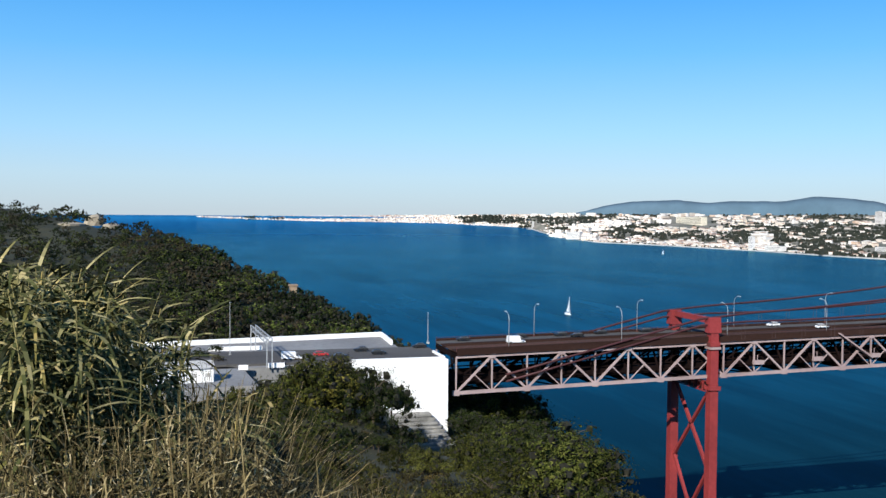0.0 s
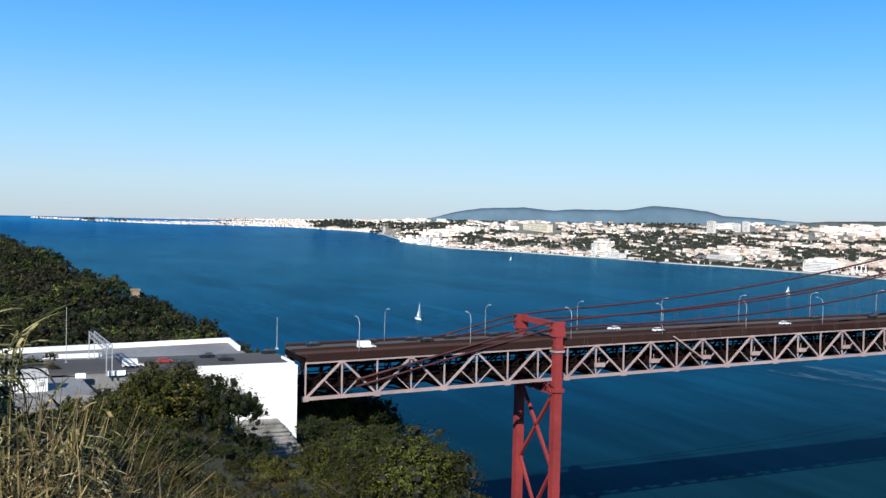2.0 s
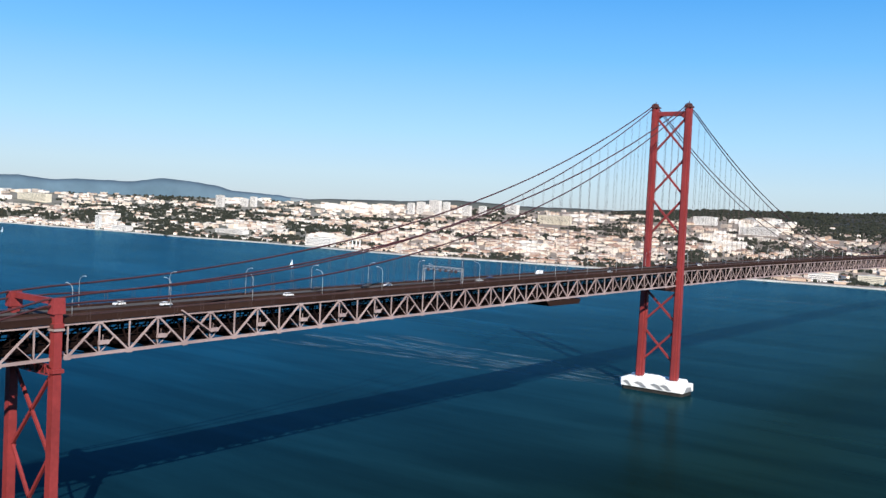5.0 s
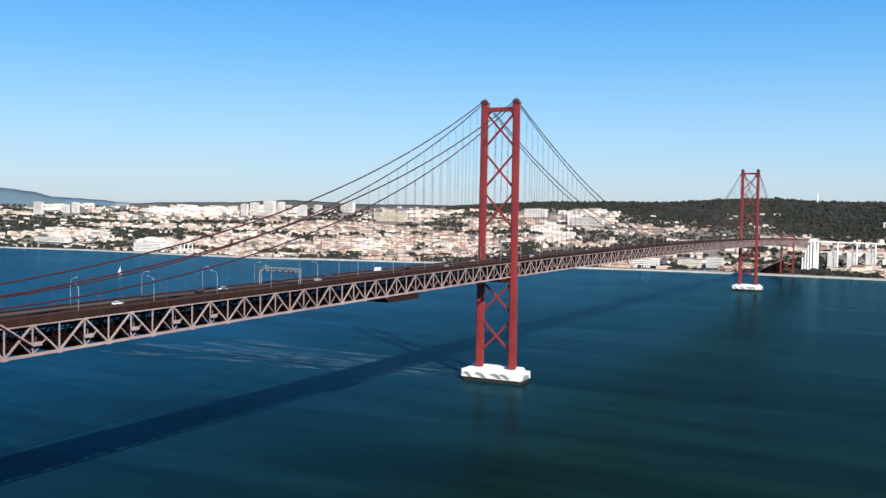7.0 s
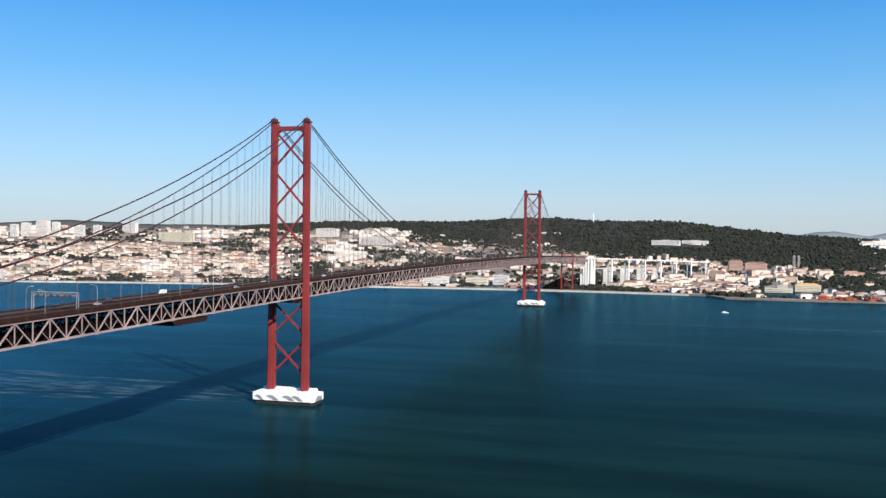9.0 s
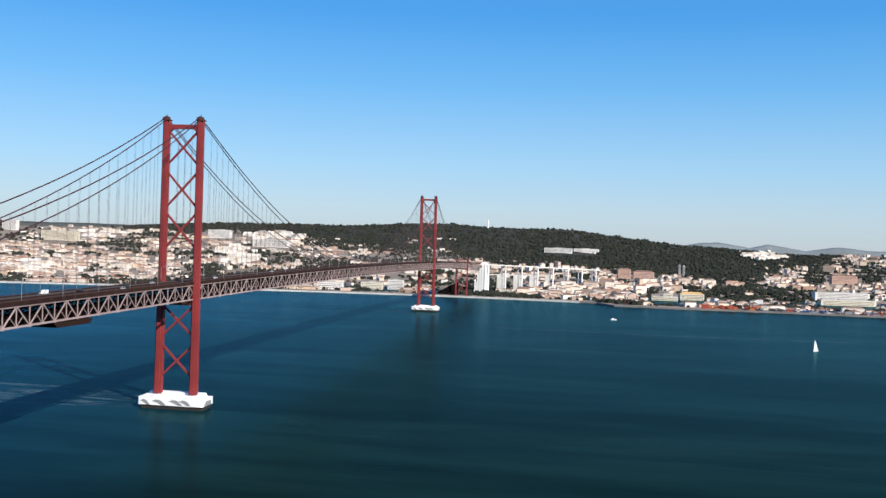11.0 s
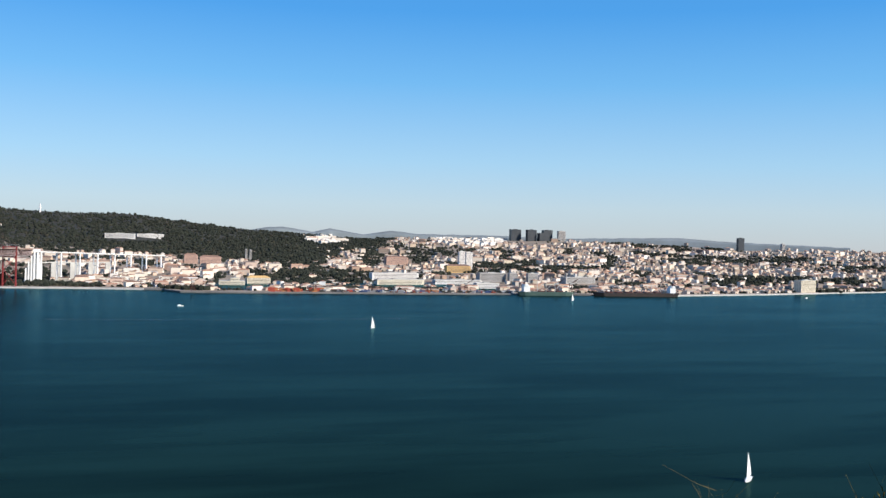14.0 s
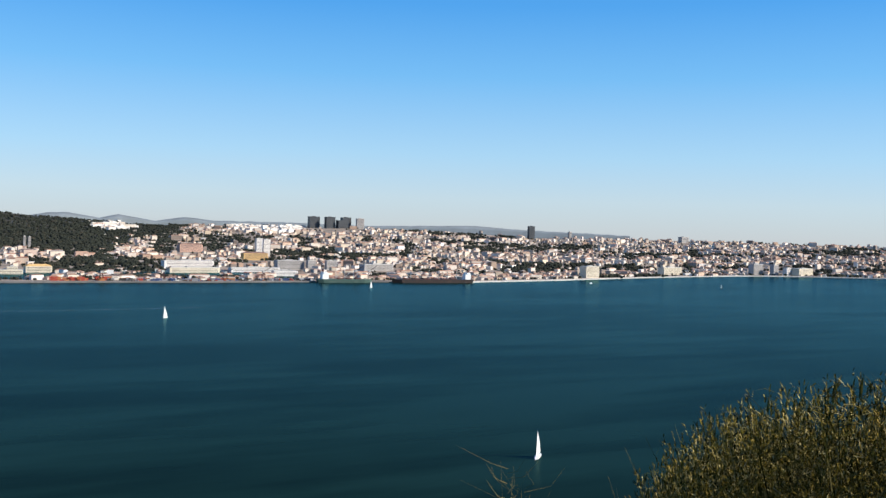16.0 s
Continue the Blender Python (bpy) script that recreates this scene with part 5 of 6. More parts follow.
for i in range(8):
    f = 0.02 + i * 0.135
    q = V0 + run * f
    z = ZV0 + (ZV1 - ZV0) * f - 1.8
    for side in (-6.3, 6.3):
        c = q + across * side
        g = Geo()
        g.box((c.x, c.y, 0), 3.6, 2.6, z + 0.1, ang, taper=0.9)
        part("pier", g, M_WHITE, via)
    g = Geo()
    g.box((q.x, q.y, z - 1.4), 3.0, 15.5, 1.4, ang)
    part("pier_head", g, M_WHITE, via)
    g = Geo()
    g.box((q.x, q.y, z * 0.52), 1.6, 10.6, 1.8, ang)
    part("tie_beam", g, M_WHITE, via)
    if i < 4:
        # lower wall between two piers, with a tall opening
        c = q + run * 0.0675 + across * 7.6
        L = run.length * 0.135
        for k in (-1, 1):
            g = Geo()
            w = c + run.normalized() * k * L * 0.36
            g.box((w.x, w.y, 0), L * 0.26, 1.2, z * 0.62, ang)
            part("arcade_wall", g, M_CONC, via)
        g = Geo()
        g.box((c.x, c.y, z * 0.62), L, 1.3, 3.0, ang)
        part("arcade_head", g, M_CONC, via)
anchor = thing("north_anchorage", "white stepped concrete anchorage under the deck's end", "anchorage")
for k, (dx, w, top) in enumerate(((-20, 3.4, 0.45), (-14, 3.4, 0.66), (-8, 3.4, 0.86), (-2, 4.2, 1.0), (5, 4.2, 1.0))):
    g = Geo()
    g.box((V0.x + dx, V0.y - 12, 0), w, 15, (ZV0 + 1) * top, 0.1, taper=0.94)
    part("fin_wall", g, M_WHITE, anchor)
g = Geo()
g.prism([(V0.x - 24, V0.y - 13, 0), (V0.x + 8, V0.y - 13, 0), (V0.x + 8, V0.y + 4, 0), (V0.x - 24, V0.y + 4, 0)],
        [(V0.x - 6, V0.y - 11, ZV0 * 0.9), (V0.x + 7, V0.y - 11, ZV0 * 0.9), (V0.x + 7, V0.y + 3, ZV0 * 0.9), (V0.x - 6, V0.y + 3, ZV0 * 0.9)])
part("buttress", g, M_WHITE, anchor)
g = Geo()
g.box((V0.x + 2, V0.y - 4, ZV0), 15, 18, 5.0, 0.1)
g.box((V0.x + 2, V0.y - 4, ZV0 + 5), 17, 20, 0.8, 0.1)
part("gatehouse", g, M_WHITE, anchor)
# dark hall on the quay behind the tower
hall = thing("dark_hall", "near-black wedge-shaped hall on the quay beside the bridge", "building")
p, q = at(8.95, shore_d(8.9) + 45), at(7.7, shore_d(7.7) + 45)
zh = H + (shore_d(7.7) + 45) * math.tan(radians(-2.25))
g = Geo()
back = azdir(8) * 40
g.prism([(p.x, p.y, 1), (q.x, q.y, 1), (q.x + back.x, q.y + back.y, 1), (p.x + back.x, p.y + back.y, 1)], [(p.x, p.y, 9), (q.x, q.y, zh), (q.x + back.x, q.y + back.y, zh), (p.x + back.x, p.y + back.y, 9)])
part("shell", g, M_UNDER, hall)
g = Geo()
g.beam((p.x, p.y, 9.2), (q.x, q.y, zh + 0.2), 1.2, 0.8)
part("roof_edge", g, M_CONC, hall)

# hill mast
p = at(9.0 - 2.95, 4700)
mast = thing("radio_mast", "slim white radio mast on the wooded hill", "mast")
g = Geo()
g.tube([(p.x, p.y, 185), (p.x, p.y, H + 4700 * math.tan(radians(1.45)))], 4.0, 8, r2=2.2)
part("shaft", g, M_WHITE, mast)
g = Geo()
g.tube([(p.x, p.y, H + 4700 * math.tan(radians(1.22))), (p.x, p.y, H + 4700 * math.tan(radians(1.27)))], 6, 8)
part("platform", g, M_WHITE, mast)

# ---- on and round the bridge ----
M_PATCH = mottled("grey_paint_patch", (0.22, 0.23, 0.24), (0.3, 0.31, 0.32), 0.2, 0.8)
M_SKIRT = mottled("dark_waterline", (0.018, 0.018, 0.016), (0.035, 0.033, 0.03), 0.3, 0.9)
for y in (0.0, 1013.0):
    t = thing("tower_footing", "white concrete tower footing with faded grey patches at the waterline", "footing", "tower footings")

    def oct_ring(hx, hy, cut, z, cy=y):
        return [(-hx + cut, cy - hy, z), (hx - cut, cy - hy, z), (hx, cy - hy + cut, z), (hx, cy + hy - cut, z), (hx - cut, cy + hy, z), (-hx + cut, cy + hy, z), (-hx, cy + hy - cut, z), (-hx, cy - hy + cut, z)]
    g = Geo()
    g.prism(oct_ring(22.4, 8.9, 2, -2), oct_ring(22.6, 9.1, 2, 2.6))
    part("waterline_skirt", g, M_SKIRT, t, "dark skirt at the water")
    g = Geo()
    g.prism(oct_ring(23.3, 9.7, 1.2, 2.6), oct_ring(23.3, 9.7, 1.2, 7.6))
    part("body", g, M_WHITE, t)
    for side in (-1, 1):
        g = Geo()
        g.prism(oct_ring(20.4, 3.4, 0.8, 7.6, y + side * 4.0), oct_ring(19.6, 2.7, 0.8, 9.6 + 0.5 * side, y + side * 4.2))
        part("raised_slab", g, M_WHITE, t)
    for k in range(7):
        x = -18.5 + 6.1 * k
        g = Geo()
        g.box((x, y - 7.9, 7.6), 2.6 + 1.2 * math.sin(k * 2.3), 2.0, 1.3 + 0.5 * math.sin(k * 1.7), rot=0.3 * math.sin(k * 4.0), taper=0.75)
        part("fender_block", g, M_WHITE, t)
    for k, (x, w) in enumerate(((-17.5, 7), (-7.5, 10), (4.5, 10), (11, 9))):
        g = Geo()
        pts = [(x + w * fx, y - 9.72, fz + 0.15 * k) for fx, fz in ((-0.5, 5.2), (-0.2, 6.3), (0.1, 5.8), (0.5, 2.7), (0.15, 2.7), (-0.15, 4.2))]
        g.prism(pts, [(p[0], p[1] - 0.12, p[2]) for p in pts])
        part("paint_patch", g, M_PATCH, t)
    g = Geo()
    g.prism([(23.32, y - 7, 2.7), (23.32, y + 6, 2.7), (23.32, y + 5, 5.6), (23.32, y - 3, 6.2)], [(23.44, y - 7, 2.7), (23.44, y + 6, 2.7), (23.44, y + 5, 5.6), (23.44, y - 3, 6.2)])
    part("paint_patch", g, M_PATCH, t)

M_LAMP = mottled("pale_lamp_steel", (0.40, 0.41, 0.42), (0.32, 0.33, 0.34), 0.6, 0.45, 0.2)
lamp_post = thing("street_lamp", "pale steel street lamp with a curved arm on the bridge edge", "street lamp", "street lamps along the bridge")
g = Geo()
g.tube([(0, 0, 0), (0, 0, 5), (0, 0, 8.8), (-0.4, 0, 9.8), (-1.3, 0, 10.5), (-2.6, 0, 10.8)], 0.13, 6, r2=0.07)
part("post", g, M_LAMP, lamp_post, smooth=True)
g = Geo()
g.prism([(-2.4, -0.2, 10.7), (-2.4, 0.2, 10.7), (-3.7, 0.24, 10.72), (-3.7, -0.24, 10.72)], [(-2.4, -0.12, 10.95), (-2.4, 0.12, 10.95), (-3.6, 0.15, 11.0), (-3.6, -0.15, 11.0)])
part("lamp_head", g, M_LAMP, lamp_post)
g = Geo()
g.box((0, 0, -0.1), 0.5, 0.5, 0.7)
part("base", g, M_RUST, lamp_post)
y = -529.0
first = True
while y < 1700:
    for x, yy, turn in ((11.3, y, 0), (-11.3, y + 16.5, 180)):
        m4 = pose(x, yy, top_z(yy) + 1.7, 0, 0, turn)
        if first:
            lamp_post.matrix_basis = m4
            first = False
        else:
            copy_thing(lamp_post, m4)
    y += 36.3
lattice_gantry((11.2, -253, 0), (-11.2, -254, 0), top_z(-253) + 1.7, 8.2, M_GREY)
for x in (-8, -4.5, -1, 2.5, 6, 8.5):
    t = thing("lane_signal", "small dark lane signal on the gantry", "signal", "signals on the gantry")
    g = Geo()
    g.box((x, -254.6, top_z(-253) + 7.6), 1.3, 0.35, 1.3)
    part("housing", g, M_RUST, t)
    g = Geo()
    g.tube([(x, -254.78, top_z(-253) + 8.25), (x, -254.9, top_z(-253) + 8.25)], 0.4, 8)
    part("lens", g, M_OPENING, t)

# inspection platform under the deck, work boxes and a raking strut on the east truss
t = thing("inspection_platform", "dark red travelling platform hung under the deck", "platform")
g = Geo()
g.prism([(-11, -170, 69.0), (11, -170, 69.0), (11, -137, 69.0), (-11, -137, 69.0)], [(-11, -173, 71.6), (11, -173, 71.6), (11, -135, 71.6), (-11, -135, 71.6)])
part("hull", g, M_GRATE, t)
for y in (-170, -138):
    for x in (-10, 10):
        g = Geo()
        g.beam((x, y, 71.4), (x, y, low_z(y)), 0.4, 0.4)
        part("hanger", g, M_RUST, t)
for k in range(7):
    y = SOUTH + 3 + BAY * (4.5 + k)
    t = thing("work_cage", "pink painted work cage on the truss side", "cage", "work cages on the truss")
    g = Geo()
    g.box((SIDE + 0.9, y + 1.0, low_z(y) + 3.0), 1.0, 3.6, 1.3)
    part("box", g, M_PINK, t)
    g = Geo()
    g.beam((SIDE + 0.4, y + 1, low_z(y) + 3.6), (SIDE + 0.4, y + 1, low_z(y) + 6), 0.15, 0.15)
    part("bracket", g, M_PINK, t)
t = thing("raking_strut", "broad pale raking strut on the truss", "strut")
g = Geo()
g.beam((SIDE + 0.75, -416, top_z(-416) + 1.5), (SIDE + 0.75, -403, low_z(-403) + 3), 0.5, 1.9, up=Vector((1, 0, 0)))
part("plate", g, M_PINK, t)

# cars
CAR = {c: by_island("car_paint_" + c, [(0, v), (1, v)], 0.45, 1.0, 0.3) for c, v in
       (("black", (0.015, 0.016, 0.018)), ("white", (0.8, 0.8, 0.8)), ("silver", (0.4, 0.41, 0.42)), ("red", (0.4, 0.03, 0.03)), ("blue", (0.03, 0.05, 0.12)))}
M_TYRE = mottled("tyre_rubber", (0.02, 0.02, 0.02), (0.03, 0.03, 0.03), 2, 0.9)


def car(colour, van=False):
    t = thing("van" if van else "car", colour + (" delivery van driving on the bridge" if van else " hatchback car driving on the bridge"), "van" if van else "car", "traffic on the bridge")
    L, W = (5.6, 2.0) if van else (4.3, 1.75)
    g = Geo()
    side = [(-L / 2, 0.35), (L / 2, 0.35), (L / 2, 0.75), (L / 2 - 0.9, 0.95), (-L / 2 + 0.3, 1.0), (-L / 2, 0.8)]
    g.prism([(-W / 2, y, z) for y, z in side], [(W / 2, y, z) for y, z in side])
    if van:
        roof = [(-L / 2 + 0.05, 1.0), (L / 2 - 1.0, 0.95), (L / 2 - 1.7, 2.2), (-L / 2 + 0.1, 2.3)]
        g.prism([(-W / 2 + 0.05, y, z) for y, z in roof], [(W / 2 - 0.05, y, z) for y, z in roof])
    part("body", g, CAR[colour], t)
    g = Geo()
    glass = [(L / 2 - 1.05, 0.97), (L / 2 - 1.72, 2.1), (L / 2 - 1.8, 2.1), (L / 2 - 1.5, 0.97)] if van else [(L / 2 - 1.0, 0.94), (L / 2 - 1.75, 1.38), (-L / 2 + 0.8, 1.4), (-L / 2 + 0.25, 0.98)]
    k = W / 2 - (0.0 if van else 0.1)
    g.prism([(-k, y, z) for y, z in glass], [(k, y, z) for y, z in glass])
    part("window", g, M_OPENING, t)
    if not van:
        g = Geo()
        top = [(L / 2 - 1.7, 1.38), (L / 2 - 1.75, 1.46), (-L / 2 + 0.8, 1.47), (-L / 2 + 0.75, 1.39)]
        g.prism([(-k, y, z) for y, z in top], [(k, y, z) for y, z in top])
        part("roof", g, CAR[colour], t)
    for x in (-W / 2 + 0.1, W / 2 - 0.1):
        for y in (-L / 2 + 0.85, L / 2 - 0.85):
            g = Geo()
            g.tube([(x - 0.11, y, 0.33), (x + 0.11, y, 0.33)], 0.33, 10)
            part("wheel", g, M_TYRE, t)
    return t


models = {}
for colour, x, y in (("black", -9.5, -551), ("black", -9.2, -537), ("black", -9.6, -518), ("black", -9.6, -504), ("black", -6, -500), ("black", -9.8, -490), ("black", -9.5, -474), ("black", -5.8, -462),
                     ("white van", 0.8, -523), ("white", 1.0, -414), ("white", -9, -426), ("white", 1.2, -356), ("black", -9.6, -330), ("black", -9.4, -298), ("black", -5.6, -303), ("white", -5.2, -288),
                     ("black", -9.3, -240), ("silver", 2, -225), ("blue", -5.5, -205), ("white van", -9.4, -149), ("black", -5.5, -120), ("silver", 5.5, -90), ("black", -9.3, -60), ("red", 1.5, -583), ("white van", 6, -592),
                     ("black", 6, -578), ("black", -5.5, -570), ("black", 1.5, -566), ("silver", -5.5, -30), ("black", -9.3, 40), ("blue", -5.6, 75), ("white", 1.8, 60), ("black", -9.4, 140), ("silver", -5.5, 210)):
    z = (top_z(y) + 1.76) if y > -548 else 76.58
    if colour not in models:
        models[colour] = car(colour.split()[0], "van" in colour)
        models[colour].matrix_basis = pose(x, y, z, 0, 0, 0 if x > 0 else 180)
    else:
        copy_thing(models[colour], pose(x, y, z, 0, 0, 0 if x > 0 else 180))

# ---- boats ----
M_SAIL = mottled("sail_cloth", (0.85, 0.85, 0.84), (0.78, 0.78, 0.78), 0.3, 0.8, depth=0.9)


def sailboat():
    t = thing("sailboat", "white sailing yacht under full sail on the river", "sailboat", "boats on the river")
    g = Geo()
    deck = [(-4.8, -1.1), (-4.8, 1.1), (0, 1.6), (3.2, 1.0), (5.2, 0), (3.2, -1.0), (0, -1.6)]
    g.prism([(x * 0.88, y * 0.6, -0.4) for x, y in deck], [(x, y, 1.0) for x, y in deck])
    part("hull", g, M_WHITE, t)
    g = Geo()
    g.box((-0.3, 0, 1.0), 3.4, 1.7, 0.55, taper=0.8)
    part("cabin", g, M_WHITE, t)
    g = Geo()
    g.tube([(0.8, 0, 0.9), (0.8, 0, 15.5)], 0.1, 6, r2=0.05)
    part("mast", g, M_GREY, t)
    g = Geo()
    g.tube([(0.8, 0, 2.1), (-3.9, 0.5, 2.1)], 0.08, 6)
    part("boom", g, M_GREY, t)
    for name, pts in (("mainsail", [(0.7, 0, 2.2), (0.7, 0, 15.2), (-1.6, 0.55, 8.5), (-3.8, 0.5, 2.3)]), ("jib", [(0.95, 0, 12.4), (3.6, 0, 1.5), (1.5, 0.5, 1.9)])):
        g = Geo()
        g.prism(pts, [(x, y + 0.05, z) for x, y, z in pts])
        part(name, g, M_SAIL, t)
    return t


boat = sailboat()
spots = [(-758, -186, 5), (-1008, 622, 20), (556, 615, 225), (569, -202, 222), (1104, 1189, 220), (-2270, 749, 10)]
boat.matrix_basis = pose(spots[0][0], spots[0][1], 0.0, 0, 6, spots[0][2])
for x, y, q in spots[1:]:
    copy_thing(boat, pose(x, y, 0.0, 0, 6, q))
boat.scale = (1.4, 1.4, 1.4)


def launch(x, y, q):
    t = thing("motor_boat", "small white motor boat on the river", "boat", "boats on the river", m=pose(x, y, 0, 0, 0, q))
    g = Geo()
    deck = [(-5, -1.5), (-5, 1.5), (2, 1.5), (6, 0), (2, -1.5)]
    g.prism([(a * 0.9, b * 0.7, -0.3) for a, b in deck], [(a, b, 1.3) for a, b in deck])
    part("hull", g, M_WHITE, t)
    g = Geo()
    g.box((-1, 0, 1.3), 4, 2.2, 1.5, taper=0.85)
    part("cabin", g, M_WHITE, t)


launch(320, 996, 10)
launch(1772, 1320, 20)
launch(-470, 380, 200)
buoy = thing("channel_marker", "thin pale channel marker standing in the river", "buoy")
g = Geo()
g.tube([(2030, 1131, -1), (2030, 1131, 9)], 0.9, 8, r2=0.4)
part("pole", g, M_CONC, buoy)
g = Geo()
g.tube([(2030, 1131, -1), (2030, 1131, 1.5)], 2.0, 8)
part("float", g, M_CONC, buoy)

# disturbed water trailing from the footings and behind boats
m, n, b = material("foam_streak", 0.6, 0, 0.2)
b.inputs["Base Color"].default_value = (0.20, 0.29, 0.34, 1)
gaps = noise_tex(n, 0.12, 6, (0.3, 1.0, 1))
n.links.new(ramp(n, gaps, [(0.44, (0, 0, 0)), (0.66, (0.27, 0.27, 0.27))]), b.inputs["Alpha"])
M_FOAM = m
for pts, w0, w1 in (([(-27, -3), (-82, 0), (-154, 3), (-340, -4)], 2, 9), ([(-30, 30), (-60, 37), (-131, 30), (-260, 22)], 2, 7), ([(-28, 12), (-90, 16), (-170, 14), (-300, 40)], 1.5, 6),
                    ([(-26, -8), (-60, -12), (-110, -20), (-180, -34)], 1.2, 5), ([(-34, 20), (-70, 25), (-110, 24), (-190, 8)], 1.4, 6), ([(-50, -4), (-95, -8), (-140, -7), (-220, -16)], 1.0, 4),
                    ([(-70, 45), (-120, 52), (-180, 50), (-290, 62)], 2, 7), ([(-110, -30), (-160, -26), (-230, -34), (-330, -52)], 1.5, 6),
                    ([(-19, 970), (-106, 941), (-200, 905), (-303, 866)], 4, 8), ([(40, 760), (200, 740), (420, 735), (640, 760)], 5, 5)):
    g = Geo()
    k = 24
    pts = [Vector((*p, 0.35)) for p in pts]
    path = []
    for i in range(k + 1):
        f = i / k * (len(pts) - 1)
        j = min(int(f), len(pts) - 2)
        path.append(pts[j].lerp(pts[j + 1], f - j))
    for i, p in enumerate(path):
        q = (path[min(i + 1, k)] - path[max(i - 1, 0)]).normalized()
        side = Vector((-q.y, q.x, 0)) * 1.7 * (w0 + (w1 - w0) * i / k) * (0.6 + 0.8 * abs(noise.noise((i * 0.6, w0, 0))))
        g.v += [tuple(p + side), tuple(p - side)]
    for i in range(k):
        g.f.append((2 * i, 2 * i + 1, 2 * i + 3, 2 * i + 2))
        g.m.append(0)
    thing("wake", "faint pale streak of disturbed water", "wake", kind="structure", data=g.mesh("wake", M_FOAM))

# ---- docks ----
def ship(a0, a1, mats, label, derricks):
    p0, p1 = at(a0, shore_d(a0) - 14), at(a1, shore_d(a1) - 14)
    L = (p1 - p0).length
    q = math.degrees(math.atan2(p1.y - p0.y, p1.x - p0.x))
    t = thing("cargo_ship", label, "ship", "ships at the quay", m=pose(*((p0 + p1) / 2)[:2], 0, 0, 0, q))
    g = Geo()
    B = 10
    deck = [(-L / 2, -B * 0.6), (-L / 2 + 12, -B), (L / 2 - 22, -B), (L / 2, 0), (L / 2 - 22, B), (-L / 2 + 12, B), (-L / 2, B * 0.6)]
    g.prism([(x * 0.94, y * 0.9, -2) for x, y in deck], [(x, y, 8.5) for x, y in deck])
    part("hull", g, mats, t)
    g = Geo()
    g.box((-L / 2 + 18, 0, 8.5), 14, 16, 12)
    g.box((-L / 2 + 17, 0, 20.5), 9, 18, 4)
    part("bridge_house", g, M_WHITE, t)
    g = Geo()
    g.box((-L / 2 + 14, 0, 24.5), 4, 4, 5, taper=0.8)
    part("funnel", g, M_RUST, t)
    for k in range(derricks):
        x = -L / 2 + 45 + k * (L - 70) / max(1, derricks)
        g = Geo()
        g.tube([(x, 0, 8), (x, 0, 30)], 0.9, 6, r2=0.5)
        g.tube([(x, 0, 12), (x + 15, 2, 26)], 0.5, 6)
        part("derrick", g, M_CONC, t)
        g = Geo()
        g.box((x + 9, 0, 8.5), 14, 15, 2.2)
        part("hatch", g, M_RUST, t)


M_HULLG = mottled("green_hull", (0.045, 0.09, 0.078), (0.075, 0.12, 0.105), 0.1, 0.6)
M_HULLB = mottled("black_hull", (0.03, 0.025, 0.025), (0.06, 0.04, 0.035), 0.1, 0.6)
ship(-21.3, -24.6, M_HULLG, "grey-green freighter with a white bridge house at the quay", 3)
ship(-30.6, -25.7, M_HULLB, "long black-hulled freighter moored at the quay", 6)

g = Geo()
g.box((0, 0, 0), 12.2, 2.5, 2.6)
for k in range(8):
    for y in (-1.27, 1.27):
        g.box((-5.3 + k * 1.5, y, 0.2), 0.35, 0.08, 2.2)
box_mesh = {}
for nm, col in (("red", (0.42, 0.08, 0.05)), ("orange", (0.5, 0.2, 0.08)), ("blue", (0.06, 0.1, 0.22)), ("grey", (0.32, 0.32, 0.33)), ("white", (0.7, 0.7, 0.68)), ("dark", (0.06, 0.055, 0.05))):
    box_mesh[nm] = g.mesh("shipping_container", mottled("container_" + nm, col, tuple(v * 0.8 for v in col), 0.1, 0.6))
r = np.random.default_rng(5)
for _ in range(190):
    a = r.uniform(-21, -6.6)
    red = -9.6 < a < -6.6
    nm = str(r.choice(["red", "red", "orange"])) if red else str(r.choice(["red", "orange", "blue", "grey", "grey", "white", "dark", "dark"]))
    s = r.uniform(0.006, 0.016)
    d = shore_d(a) + (crest_d(a) - shore_d(a)) * s
    z0 = land_z(a, s) - 0.3
    for k in range(int(r.integers(1, 4 if red else 3))):
        p = at(a, d, z0 + 2.6 * k)
        thing("shipping_container", nm + " steel shipping container stacked on the quay", "container", "containers on the quay", data=box_mesh[nm], m=pose(p.x, p.y, p.z, 0, 0, a + (2 if r.uniform() < 0.8 else 90)))


def harbour_crane(a, s, h):
    d = shore_d(a) + (crest_d(a) - shore_d(a)) * s
    p = at(a, d, land_z(a, s) - 0.3)
    t = thing("harbour_crane", "rusty lattice harbour crane on the quay", "crane", "cranes on the quay", m=pose(p.x, p.y, p.z, 0, 0, a + 20))
    for x in (-4, 4):
        for y in (-4, 4):
            g = Geo()
            g.beam((x, y, 0), (x * 0.5, y * 0.5, h * 0.6), 0.8, 0.8)
            part("leg", g, M_RUST, t)
    g = Geo()
    g.box((0, 0, h * 0.6), 6, 6, 4)
    part("cab", g, M_CONC, t)
    g = Geo()
    g.beam((0, 0, h * 0.65), (14, -8, h), 1.0, 1.4)
    part("jib", g, M_RUST, t)


for a, h in ((-2.2, 28), (-9.2, 26), (-12.5, 30), (-18.2, 30), (-23.6, 34), (-24.4, 34), (-16.0, 26)):
    harbour_crane(a, 0.008, h)

